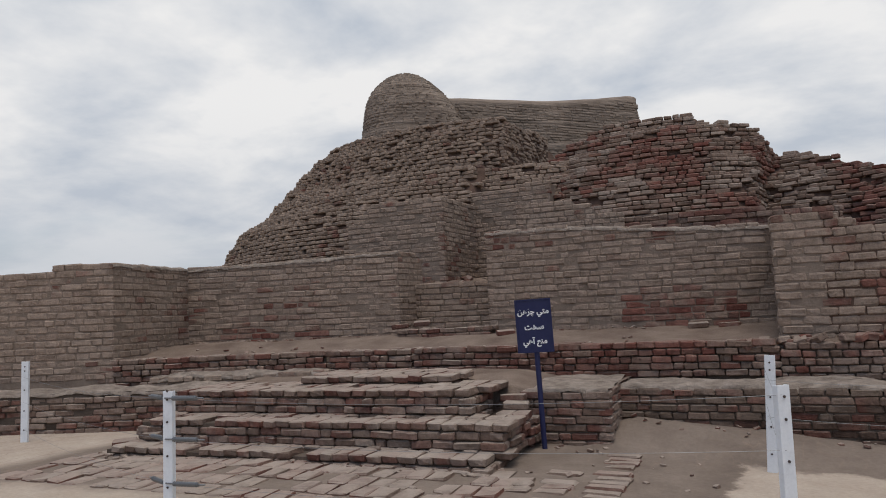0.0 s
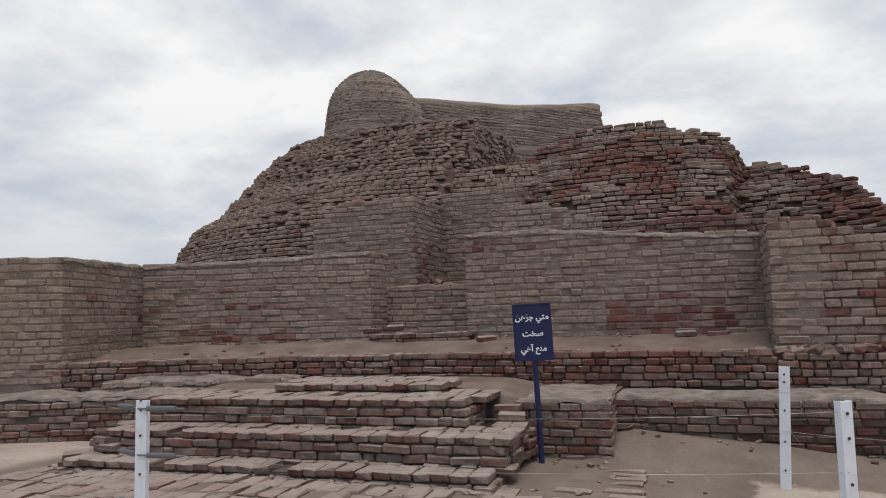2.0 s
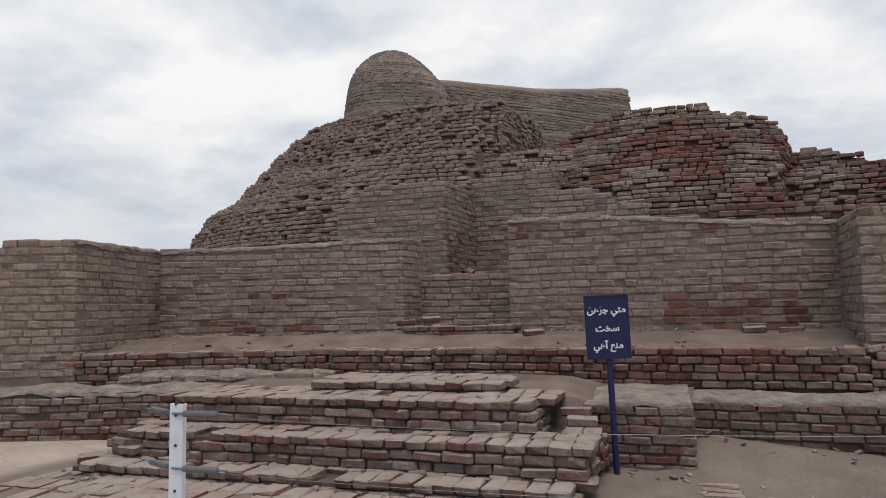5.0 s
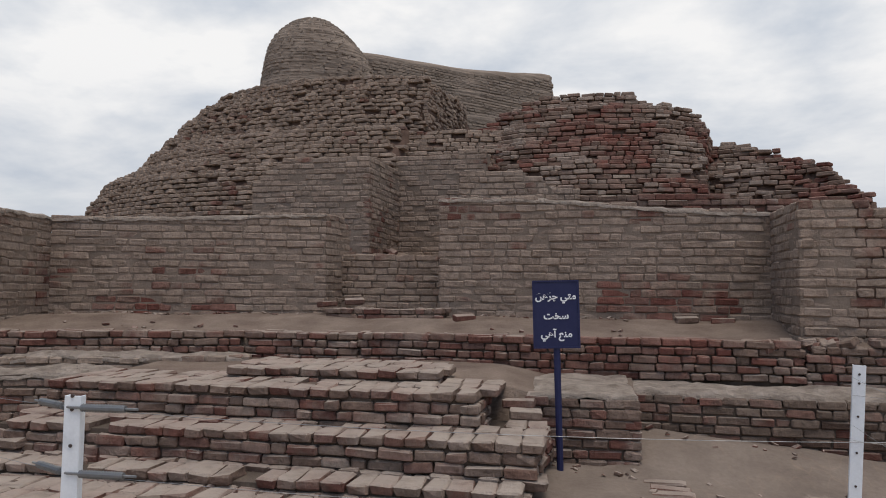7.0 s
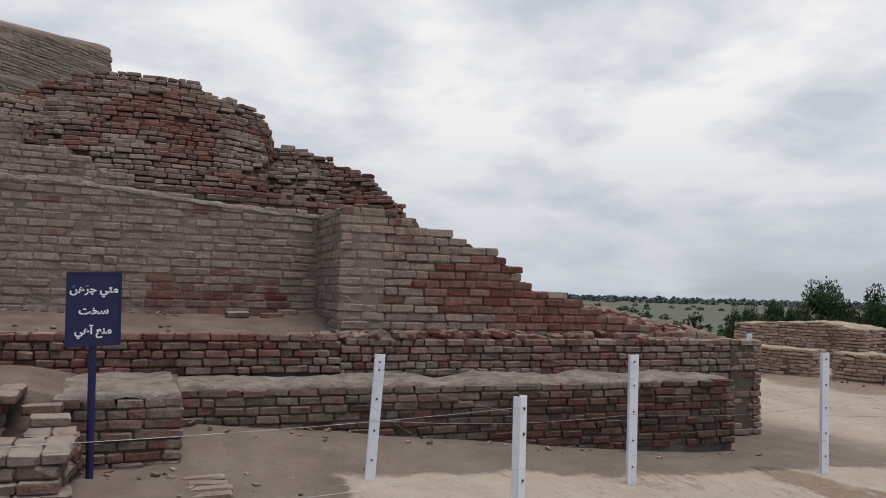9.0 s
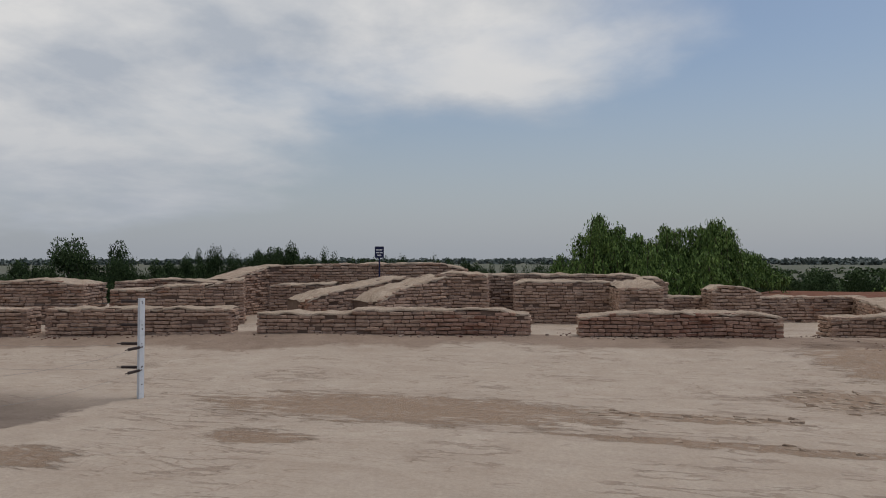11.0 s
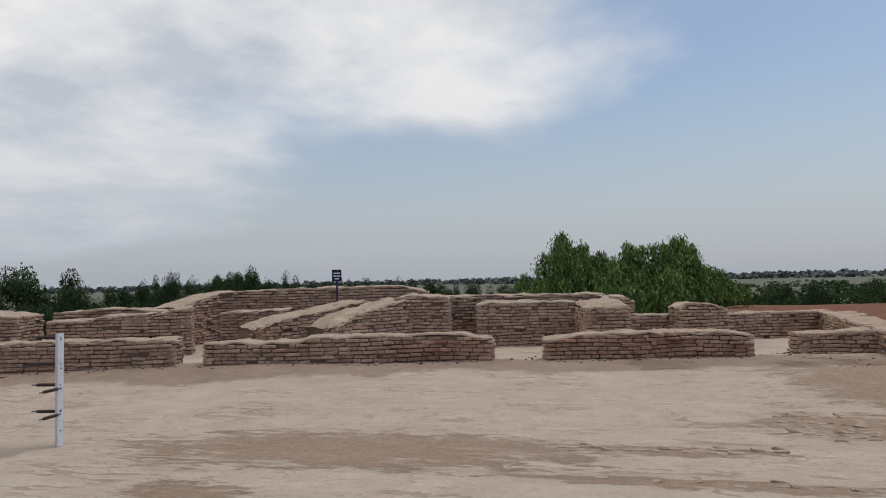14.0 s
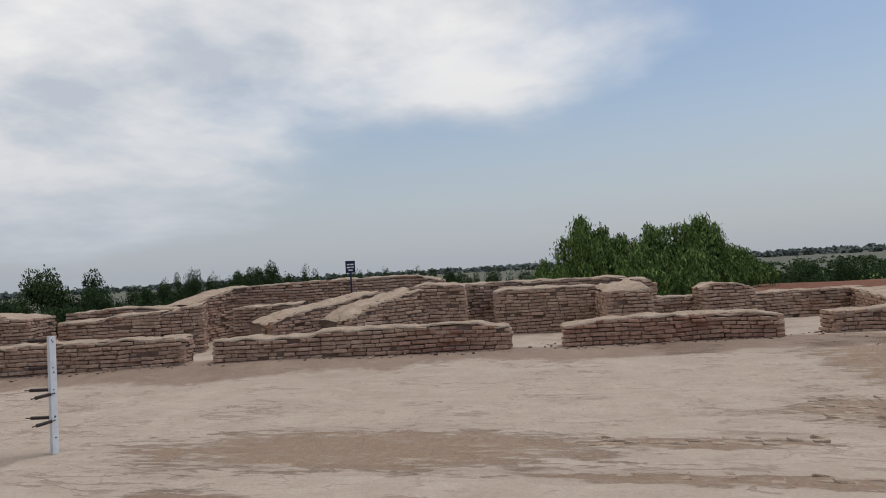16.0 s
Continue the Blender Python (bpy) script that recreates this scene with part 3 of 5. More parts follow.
terrace_end = wall("wall_terrace_end", "broken brick end of the terrace wall", (6.43, 8.57), (6.33, 10.6), -0.35, [(0, 0.80), (1.2, 0.72), (2, 0.6)], 0.5, brick_mixed, mortar, 61, header=0.5, wobble=0.022, tilt=2.0)
front_end = wall("wall_terrace_front", "brick face at the terrace corner", (5.38, 8.575), (6.43, 8.575), -0.35, [(0, 0.43), (1.05, 0.43)], 0.3, brick_mixed, mortar, 63, header=0.5, wobble=0.014)


def terrace_height(x, y):
    edge = profile(B_LINE, x)
    z = 0.83 + 0.15 * smooth(0.1, 1.4, y - edge)
    z += 0.03 * noise.noise(Vector((x * 1.3, y * 1.3, 2))) + 0.012 * noise.noise(Vector((x * 6, y * 6, 4)))
    if y < edge + 0.2:
        z = min(z, 0.80)
    if x > 1.0:
        z += 0.12 * smooth(2.2, 3.4, x) * smooth(9.0, 9.8, y) * smooth(6.4, 4.5, x)
        z -= 0.14 * smooth(4.5, 6.4, x)
    return z if y > edge + 0.06 else -0.7


tagged(grid_sheet("floor_terrace", -9.5, 6.36, 7.4, 13.0, 0.09, terrace_height, dust_floor), "dusty earth floor of the terrace", "earth floor", "", "structure")

# walls on the terrace
MUDBRICK = {"pitch": 0.091, "size": 1.2, "gap": 0.005, "tilt": 1.2, "flat": 1.06}
wall("wall_left_buttress_front", "mud washed brick wall front with a stepped end", (-10.9, 5.55), (-6.90, 7.22), 0.62,
     [(0, 1.75), (0.5, 1.75), (0.52, 1.9), (0.9, 1.9), (0.92, 2.06), (1.5, 2.08), (4.4, 2.17)], 0.8, brick_mud, mortar_mud, 71, header=0.4, wobble=0.004, inset=0.010, smear=0.007, **MUDBRICK)
wall("wall_left_buttress_side", "mud washed brick return wall", (-6.90, 7.22), (-7.38, 9.10), 0.80, [(0, 2.17), (2, 2.2)], 0.7, brick_mud, mortar_mud, 75, header=0.4, wobble=0.004, inset=0.010, smear=0.007, **MUDBRICK)
wall("wall_left", "long mud washed brick wall with red bricks at its foot", (-7.38, 9.06), (-4.20, 10.22), 0.92, [(0, 2.18), (1.6, 2.22), (3.4, 2.30)], 0.75, brick_mud, mortar_mud, 79, header=0.3, patches=[(0.5, 1.5, 0.95, 1.22), (1.7, 2.3, 0.95, 1.12)], patch_mat=brick_bare, wobble=0.005, inset=0.010, smear=0.007, **MUDBRICK)
wall("wall_left_end", "mud washed brick end of the long wall", (-4.20, 10.24), (-4.16, 11.0), 0.92, [(0, 2.30), (0.8, 2.24)], 0.5, brick_mud, mortar_mud, 81, header=0.5, wobble=0.005, inset=0.010, smear=0.007, **MUDBRICK)
wall("wall_main", "mud washed brick wall with a worn sloping top", (-2.65, 10.02), (1.12, 10.02), 0.96, [(0, 2.43), (0.9, 2.42), (1.6, 2.37), (2.4, 2.29), (3.0, 2.23), (3.8, 2.20)], 0.7, brick_mud, mortar_mud, 83, left=0.6, header=0.3, patches=[(1.7, 3.5, 0.85, 1.5), (2.6, 3.4, 0.9, 1.3)], patch_mat=brick_bare, wobble=0.005, inset=0.010, smear=0.007, **MUDBRICK)
wall("wall_buttress_side", "mud washed brick side of the buttress", (1.10, 10.05), (1.10, 8.79), 0.80, [(0, 2.16), (1.3, 2.18)], 0.5, brick_mud, mortar_mud, 87, header=0.5, wobble=0.005, inset=0.010, smear=0.007, **MUDBRICK)
wall("wall_buttress_front", "brick buttress crumbling down in steps, red where bare", (1.135, 8.79), (6.2, 8.79), 0.80,
     [(0, 2.19), (0.54, 2.16), (0.56, 2.07), (0.78, 2.07), (0.80, 2.0), (1.10, 1.99), (1.12, 1.91), (1.43, 1.90), (1.45, 1.81), (1.79, 1.80), (1.81, 1.70), (1.95, 1.66), (2.03, 1.51), (2.18, 1.41), (2.5, 1.33), (2.83, 1.22), (3.08, 1.14), (3.9, 0.94), (5.1, 0.84)],
     0.6, brick_mud, mortar_red_shaded, 91, header=0.3, patches=[(0.6, 2.7, 1.00, 1.60), (1.2, 2.0, 1.45, 1.76), (1.5, 5.4, 0.70, 1.32)], patch_mat=brick_bare, wobble=0.006, inset=0.018, smear=0.002, top_headers=True, **MUDBRICK)

# thin mud crust on the wall tops, pale to paint in the sky-lit rim
for ob, p0, p1, tops, thick, k in ((bpy.data.objects["wall_main"], (-2.65, 10.02), (1.12, 10.02), [(0, 2.43), (0.9, 2.42), (1.6, 2.37), (2.4, 2.29), (3.0, 2.23), (3.8, 2.20)], 0.7, 121),
                                   (bpy.data.objects["wall_left"], (-7.38, 9.06), (-4.20, 10.22), [(0, 2.18), (1.6, 2.22), (3.4, 2.30)], 0.75, 123),
                                   (bpy.data.objects["wall_left_buttress_side"], (-6.90, 7.22), (-7.38, 9.10), [(0, 2.17), (2, 2.2)], 0.7, 125)):
    capping("capping", p0, p1, [(u, z - 0.025) for u, z in tops], thick, bench_cap, ob, k, 0.02, 0.010, 0.012, "thin mud crust, pale as a sky-lit rim", 0.15)

# passage between the walls
wall("wall_passage_step", "single ledge of brick across the passage", (-3.95, 9.62), (-2.50, 9.60), 0.93, [(0, 1.10), (1.5, 1.10)], 0.5, brick_mixed, mortar, 95, header=0.3, wobble=0.012, top_headers=True)
wall("wall_passage", "low brick wall closing the passage", (-4.65, 10.75), (-2.45, 10.75), 0.95, [(0, 1.80), (0.8, 1.76), (2.2, 1.77)], 0.4, brick_mud, mortar_mud, 97, header=0.3, **MUDBRICK)
wall("wall_pier", "tall mud washed brick pier", (-6.35, 12.25), (-4.32, 12.25), 1.5, [(0, 2.9), (0.2, 3.2), (0.5, 3.42), (2.1, 3.47)], 1.72, brick_mud, mortar_mud, 99, pieces=False, right=1.8, header=0.4, inset=0.010, smear=0.007, **MUDBRICK)
wall("wall_recess", "mud washed brick wall at the back of the recess", (-5.2, 13.9), (-2.75, 13.9), 1.6, [(0, 3.45), (0.8, 3.70), (2.3, 3.78)], 0.6, brick_mud, mortar_mud, 103, pieces=False, header=0.4, inset=0.010, smear=0.007, **MUDBRICK)
wall("wall_right_pier", "stepped mud washed brick pier", (-2.82, 11.95), (-1.05, 12.2), 1.8, [(0, 3.13), (0.95, 3.10), (1.0, 3.02), (1.3, 2.98), (1.35, 2.86), (1.8, 2.78)], 1.5, brick_mud, mortar_mud, 107, pieces=False, left=1.5, header=0.4, inset=0.010, smear=0.007, **MUDBRICK)
wall("wall_mound_foot", "pale brick ledge at the foot of the mound", (-1.2, 12.3), (2.1, 12.5), 1.8, [(0, 2.75), (1.6, 2.72), (3.3, 2.60)], 0.7, brick_mixed, mortar_red_shaded, 109, pieces=False, header=0.4, wobble=0.014, top_headers=True, **MUDBRICK)

def recess_height(x, y):
    z = 1.60 + 0.18 * smooth(10.9, 13.5, y) + 0.14 * smooth(-3.5, -4.3, x) * smooth(10.9, 11.8, y)
    return z + 0.04 * noise.noise(Vector((x * 3, y * 3, 6)))


tagged(grid_sheet("floor_recess", -4.7, -2.3, 10.95, 14.0, 0.1, recess_height, dust_floor), "sloping earth and debris in the recess", "earth floor", "", "structure")

# ---- brick mound ----
MC = Vector((-4.0, 21.0))
LEVELS = [1.0, 1.9, 2.6, 3.3, 3.55, 3.7, 4.0, 4.25, 4.4, 5.1, 5.7]
RADII = {
    -85: [10.4, 10.0, 9.65, 9.2, 9.05, 8.9, 8.7, 8.5, 8.3, 7.7, 7.2],
    -68: [10.7, 10.3, 9.9, 9.5, 9.35, 8.95, 8.75, 8.6, 8.4, 7.8, 7.2],
    -50: [10.9, 10.4, 9.95, 9.55, 9.4, 8.95, 8.7, 8.5, 8.35, 7.7, 7.0],
    -30: [10.4, 9.8, 9.25, 8.85, 8.5, 8.3, 7.9, 7.6, 6.95, 6.6, 6.25],
    -6: [9.4, 8.8, 8.2, 7.6, 7.4, 7.25, 7.0, 6.85, 5.9, 5.5, 5.2],
    -3.5: [9.4, 8.8, 8.1, 7.4, 7.2, 7.1, 6.8, 6.65, 5.6, 5.3, 5.1],
    -3.1: [6.8, 6.8, 6.8, 6.8, 6.75, 6.7, 6.5, 6.2, 5.8, 5.2, 4.6],
    8: [6.8, 6.8, 6.8, 6.8, 6.7, 6.6, 6.4, 6.1, 5.8, 5.0, 4.3],
    20: [6.8, 6.8, 6.8, 6.8, 6.7, 6.6, 6.4, 6.1, 5.8, 5.0, 4.3],
}


def mound_radius(a, z):
    ks = sorted(RADII)
    a = min(max(a, ks[0]), ks[-1])
    for k0, k1 in zip(ks, ks[1:]):
        if a <= k1:
            f = (a - k0) / (k1 - k0)
            r = (1 - f) * profile(list(zip(LEVELS, RADII[k0])), z) + f * profile(list(zip(LEVELS, RADII[k1])), z)
            break
    q = Vector((math.radians(a) * 7, z * 0.9, 3.3))
    calm = 0.45 + 0.55 * smooth(-4, 10, a)
    return r + calm * (0.16 * noise.noise(q * 0.7) + 0.10 * noise.noise(q * 1.9))


def mound_top(a):
    z = 5.72 - 1.4 * smooth(-4.2, -3.1, a)
    return z + 0.05 * noise.noise(Vector((a * 0.2, 0, 7)))


def terraced(a, z):
    """Masonry stands nearly upright for a few courses, then steps back."""
    step = 0.40
    f = (z / step + 0.9 * noise.noise(Vector((a * 0.05, 2.0, z * 0.3)))) % 1.0
    return z - (0.45 + 0.3 * smooth(-4, 10, a)) * step * (f - f ** 4)


MOUND_COURSE = 0.094
# plan of the eastern bastion and of the lower shoulder behind it, level by level
BASTION = [
    (2.2, [(-2.7, 15.5), (-2.62, 13.5), (-1.96, 13.1), (-0.80, 12.95), (0.21, 13.0), (0.81, 13.2), (1.0, 14.4), (1.3, 17.0)]),
    (3.3, [(-2.85, 15.7), (-2.80, 14.2), (-2.06, 13.9), (-0.82, 13.8), (0.28, 13.9), (0.93, 14.2), (1.12, 15.3), (1.4, 17.6)]),
    (4.3, [(-3.1, 16.0), (-3.05, 15.1), (-2.16, 14.8), (-0.83, 14.7), (0.34, 14.9), (1.08, 15.5), (1.25, 16.3), (1.4, 18.2)]),
    (5.2, [(-3.4, 17.4), (-3.35, 16.4), (-2.31, 16.0), (-0.86, 15.9), (0.42, 16.1), (1.23, 16.8), (1.35, 17.4), (1.45, 18.8)]),
]
BASTION_TOP = [(-3.4, 4.25), (-2.9, 4.55), (-2.3, 4.96), (-1.8, 5.12), (-0.85, 5.10), (-0.13, 5.12), (-0.05, 4.98), (0.12, 4.88), (0.66, 4.76), (1.0, 4.62), (1.12, 4.40), (1.3, 4.2)]
SHOULDER = [
    (2.2, [(0.6, 14.65), (0.84, 14.6), (1.58, 14.4), (2.23, 14.2), (2.60, 14.0), (3.01, 13.7), (3.46, 13.2), (3.9, 14.2)]),
    (3.3, [(0.7, 15.45), (0.92, 15.4), (1.71, 15.2), (2.41, 15.0), (2.81, 14.8), (3.15, 14.5), (3.42, 14.1), (3.5, 15.2)]),
    (4.4, [(0.8, 16.65), (1.05, 16.6), (1.91, 16.4), (2.67, 16.2), (2.95, 16.0), (3.10, 15.7), (3.20, 15.3), (3.25, 16.4)]),
]
SHOULDER_TOP = [(1.1, 4.15), (1.7, 4.10), (1.95, 4.12), (2.1, 3.94), (2.6, 3.72), (2.85, 3.55), (2.98, 3.30), (3.12, 3.03), (3.23, 2.88), (3.33, 2.60), (3.7, 2.3)]


def contour(levels, z):
    """The outline in plan at height z."""
    z = min(max(z, levels[0][0]), levels[-1][0])
    for (z0, a), (z1, b) in zip(levels, levels[1:]):
        if z <= z1:
            f = (z - z0) / (z1 - z0)
            return [Vector(p).lerp(Vector(q), f) for p, q in zip(a, b)]


def along_line(line, d):
    """Point and direction at distance d along a polyline."""
    for p, q in zip(line, line[1:]):
        n = (q - p).length
        if d <= n:
            break
        d -= n
    return p.lerp(q, min(1.0, d / n)), (q - p) / n


def bastion(body, name, label, levels, tops, seed, loose, mat, highest):
    """Brick courses laid along the outline, stepping back as they rise, round a body of earth."""
    r = random.Random(seed)

    def spot(z, f_or_d, share=False):
        step = 0.45
        f = (z / step + 0.8 * noise.noise(Vector((z * 0.3, seed, 2.0)))) % 1.0
        line = contour(levels, z - 0.7 * step * (f - f ** 4))
        total = sum((q - p).length for p, q in zip(line, line[1:]))
        p, d = along_line(line, f_or_d * total if share else f_or_d)
        q = Vector((p.x * 1.1, z * 1.3, seed))
        out = Vector((d.y, -d.x))
        return p + out * (0.14 * noise.noise(q) + 0.08 * noise.noise(q * 2.7)) * (0.6 + 0.4 * loose), d, out, total

    red, pale = Bag(), Bag()
    z = 2.25
    while z < highest:
        d, total = 0.0, spot(z, 0.0)[3]
        while d < total - 0.1:
            short = r.random() < 0.45
            n = (0.15 if short else 0.26) * r.uniform(0.8, 1.12)
            p, along, out, _ = spot(z, d + n / 2)
            d += n + 0.014
            if z > profile(tops, p.x) + r.uniform(-0.04, 0.03) or r.random() < 0.03 + 0.02 * loose:
                continue
            p = p + out * r.gauss(0, 0.018 * loose)
            yaw = math.degrees(math.atan2(along.y, along.x)) + r.gauss(0, 2.5 * loose)
            m = pose(p.x, p.y, z + r.uniform(-1, 1) * 0.007 * loose, r.gauss(0, 1.3) * loose, r.gauss(0, 1.5) * loose, yaw)
            m = m @ Matrix.Diagonal((n / (0.128 if short else 0.22), r.uniform(1.2, 1.9), r.uniform(0.95, 1.18), 1))
            (red if noise.noise(Vector((p.x * 0.9, z * 1.1, seed + 3))) > -0.05 else pale).add(r.choice(SHORT if short else LONG), m)
        z += MOUND_COURSE
    red.make("brickwork", mat, body, "loose red brick courses")
    pale.make("brickwork", brick_pale, body, "dusty pale brick courses")
    n, zs = 90, [1.6 + 0.1 * k for k in range(int((highest - 1.6) / 0.1) + 2)]
    vs = []
    for z in zs:
        for i in range(n):
            p, along, out, _ = spot(z, i / (n - 1), True)
            zt = profile(tops, p.x) - 0.06
            over = max(0.0, z - zt)
            p = p - out * 0.12 + Vector((-0.15 * over, 1.2 * over))
            vs.append((p.x, p.y, min(z, zt)))
    fs = [(j * n + i, j * n + i + 1, (j + 1) * n + i + 1, (j + 1) * n + i) for j in range(len(zs) - 1) for i in range(n - 1)]
    fs.append(tuple((len(zs) - 1) * n + i for i in range(n)))
    core_ob = mesh_object(name, vs, fs, mortar_red_shaded, body, True)
    core_ob["label"] = label


def mound():
    left_bag, right_bag, singles = Bag(), Bag(), []
    r = random.Random(5)
    z, course = 1.0, 0
    while z < 5.8:
        a = -80.0
        while a < 18:
            short = r.random() < 0.45
            n = (0.15 if short else 0.26) * r.uniform(0.85, 1.1)
            rad = mound_radius(a, z)
            da = math.degrees((n + 0.012) / rad)
            mid = a + da / 2
            a += da
            if z < 2.35 or z > mound_top(mid) or r.random() < 0.05:
                continue
            rad = mound_radius(mid, terraced(mid, z)) + r.gauss(0, 0.013 if mid < 8 else 0.020)
            s, c = math.sin(math.radians(mid)), math.cos(math.radians(mid))
            yaw = mid + r.gauss(0, 3)
            rough = 0.5 if mid < 8 else 1.0
            m = pose(MC.x + rad * s, MC.y - rad * c, z + r.uniform(-1, 1) * 0.006 * rough, r.gauss(0, 1.1) * rough, r.gauss(0, 1.1) * rough, yaw)
            me = r.choice(SHORT if short else LONG)
            m = m @ Matrix.Diagonal((n / (0.128 if short else 0.22), r.uniform(1.2, 2.0), r.uniform(0.98, 1.2), 1))
            if z < 3.7 and -40 < mid and len(singles) < 300:
                singles.append((me, m, brick_red if mid > 10 else brick_mound))
                continue
            red = mid + 16 * noise.noise(Vector((mid * 0.09, z * 0.8, 11))) > 12
            (right_bag if red else left_bag).add(me, m)
        z += MOUND_COURSE
        course += 1
    vs, fs = [], []
    cols = [-85 + 0.5 * k for k in range(211)]
    zs = [0.6 + 0.1 * k for k in range(53)]
    for zz in zs:
        for a in cols:
            zc = min(zz, mound_top(a))
            rad = mound_radius(a, max(terraced(a, zc), 1.0)) - 0.13
            if zz > mound_top(a):
                rad -= 1.5 + (zz - mound_top(a)) * 6
            s, c = math.sin(math.radians(a)), math.cos(math.radians(a))
            vs.append((MC.x + max(rad, 0.1) * s, MC.y - max(rad, 0.1) * c, zc + (0.0 if zz <= mound_top(a) else 0.02)))
    n = len(cols)
    fs = [(j * n + i, j * n + i + 1, (j + 1) * n + i + 1, (j + 1) * n + i) for j in range(len(zs) - 1) for i in range(n - 1)]
    # the darkened core paints the shade seen between the bricks
    body = mesh_object("mound", vs, fs, mortar_red_shaded, None, True)
    tagged(body, "great stepped mound of ruined brick, red where bare", "ruin mound", "", "structure")
    left_bag.make("brickwork", brick_mound, body, "grey dusty brick courses")
    right_bag.make("brickwork", brick_red, body, "loose red brick courses")
    for me, m, mat in singles:
        lay(body, me, m, mat)
    bastion(body, "bastion", "body of the red brick bastion", BASTION, BASTION_TOP, 41, 0.8, brick_red, 5.2)
    bastion(body, "shoulder", "body of the tumbled brick shoulder", SHOULDER, SHOULDER_TOP, 43, 1.8, brick_red, 4.4)
    return body


mound()

wall("wall_mound_corner", "upright broken brick corner on the mound", (-4.22, 15.62), (-3.98, 18.4), 3.9, [(0, 5.3), (0.4, 5.6), (2.6, 5.7)], 0.6, brick_mound, mortar_red_shaded, 111, pieces=False, header=0.6, wobble=0.03, tilt=2.0)

# ---- the drum on the mound ----
def drum_material():
    m, t, b = material("weathered mudbrick")
    p = pos(t)
    sq = t.nodes.new("ShaderNodeVectorMath")
    sq.operation = "MULTIPLY"
    sq.inputs[1].default_value = (0.8, 0.8, 11.0)
    t.links.new(p, sq.inputs[0])
    rows = noise_node(t, sq.outputs[0], 1.0, 4.0, 0.5)
    mid = noise_node(t, p, 3.0, 6.0, 0.6)
    fine = noise_node(t, p, 40.0, 5.0, 0.7)
    col = ramp(t, mid, [(0.3, (0.225, 0.178, 0.143)), (0.7, (0.30, 0.245, 0.20))])
    col = mix(t, 0.75, col, ramp(t, rows, [(0.35, (0.62, 0.6, 0.58)), (0.65, (1.12, 1.1, 1.08))]), "MULTIPLY")
    col = mix(t, 0.5, col, ramp(t, fine, [(0.3, (0.75, 0.75, 0.75)), (0.7, (1.2, 1.2, 1.2))]), "MULTIPLY")
    t.links.new(col, b.inputs["Base Color"])
    b.inputs["Roughness"].default_value = 0.96
    b.inputs["Specular IOR Level"].default_value = 0.1
    bump(t, b, math_node(t, "ADD", rows, math_node(t, "MULTIPLY", mid, 0.6)), 0.9, 0.06)
    return m


drum_mat = drum_material()


def stump_size(h):
    return 1.06 + 0.06 * math.sin(math.pi * min(1, h / 0.38)) if h < 0.38 else 1.06 * math.sqrt(max(0.0, 1 - ((h - 0.38) / 0.62) ** 2.8))


def stump_reach(a, h):
    c = max(0.0, math.cos(a - 0.5))
    return 1.10 + 0.90 * (1 - h) * c - 0.28 * c * h ** 3


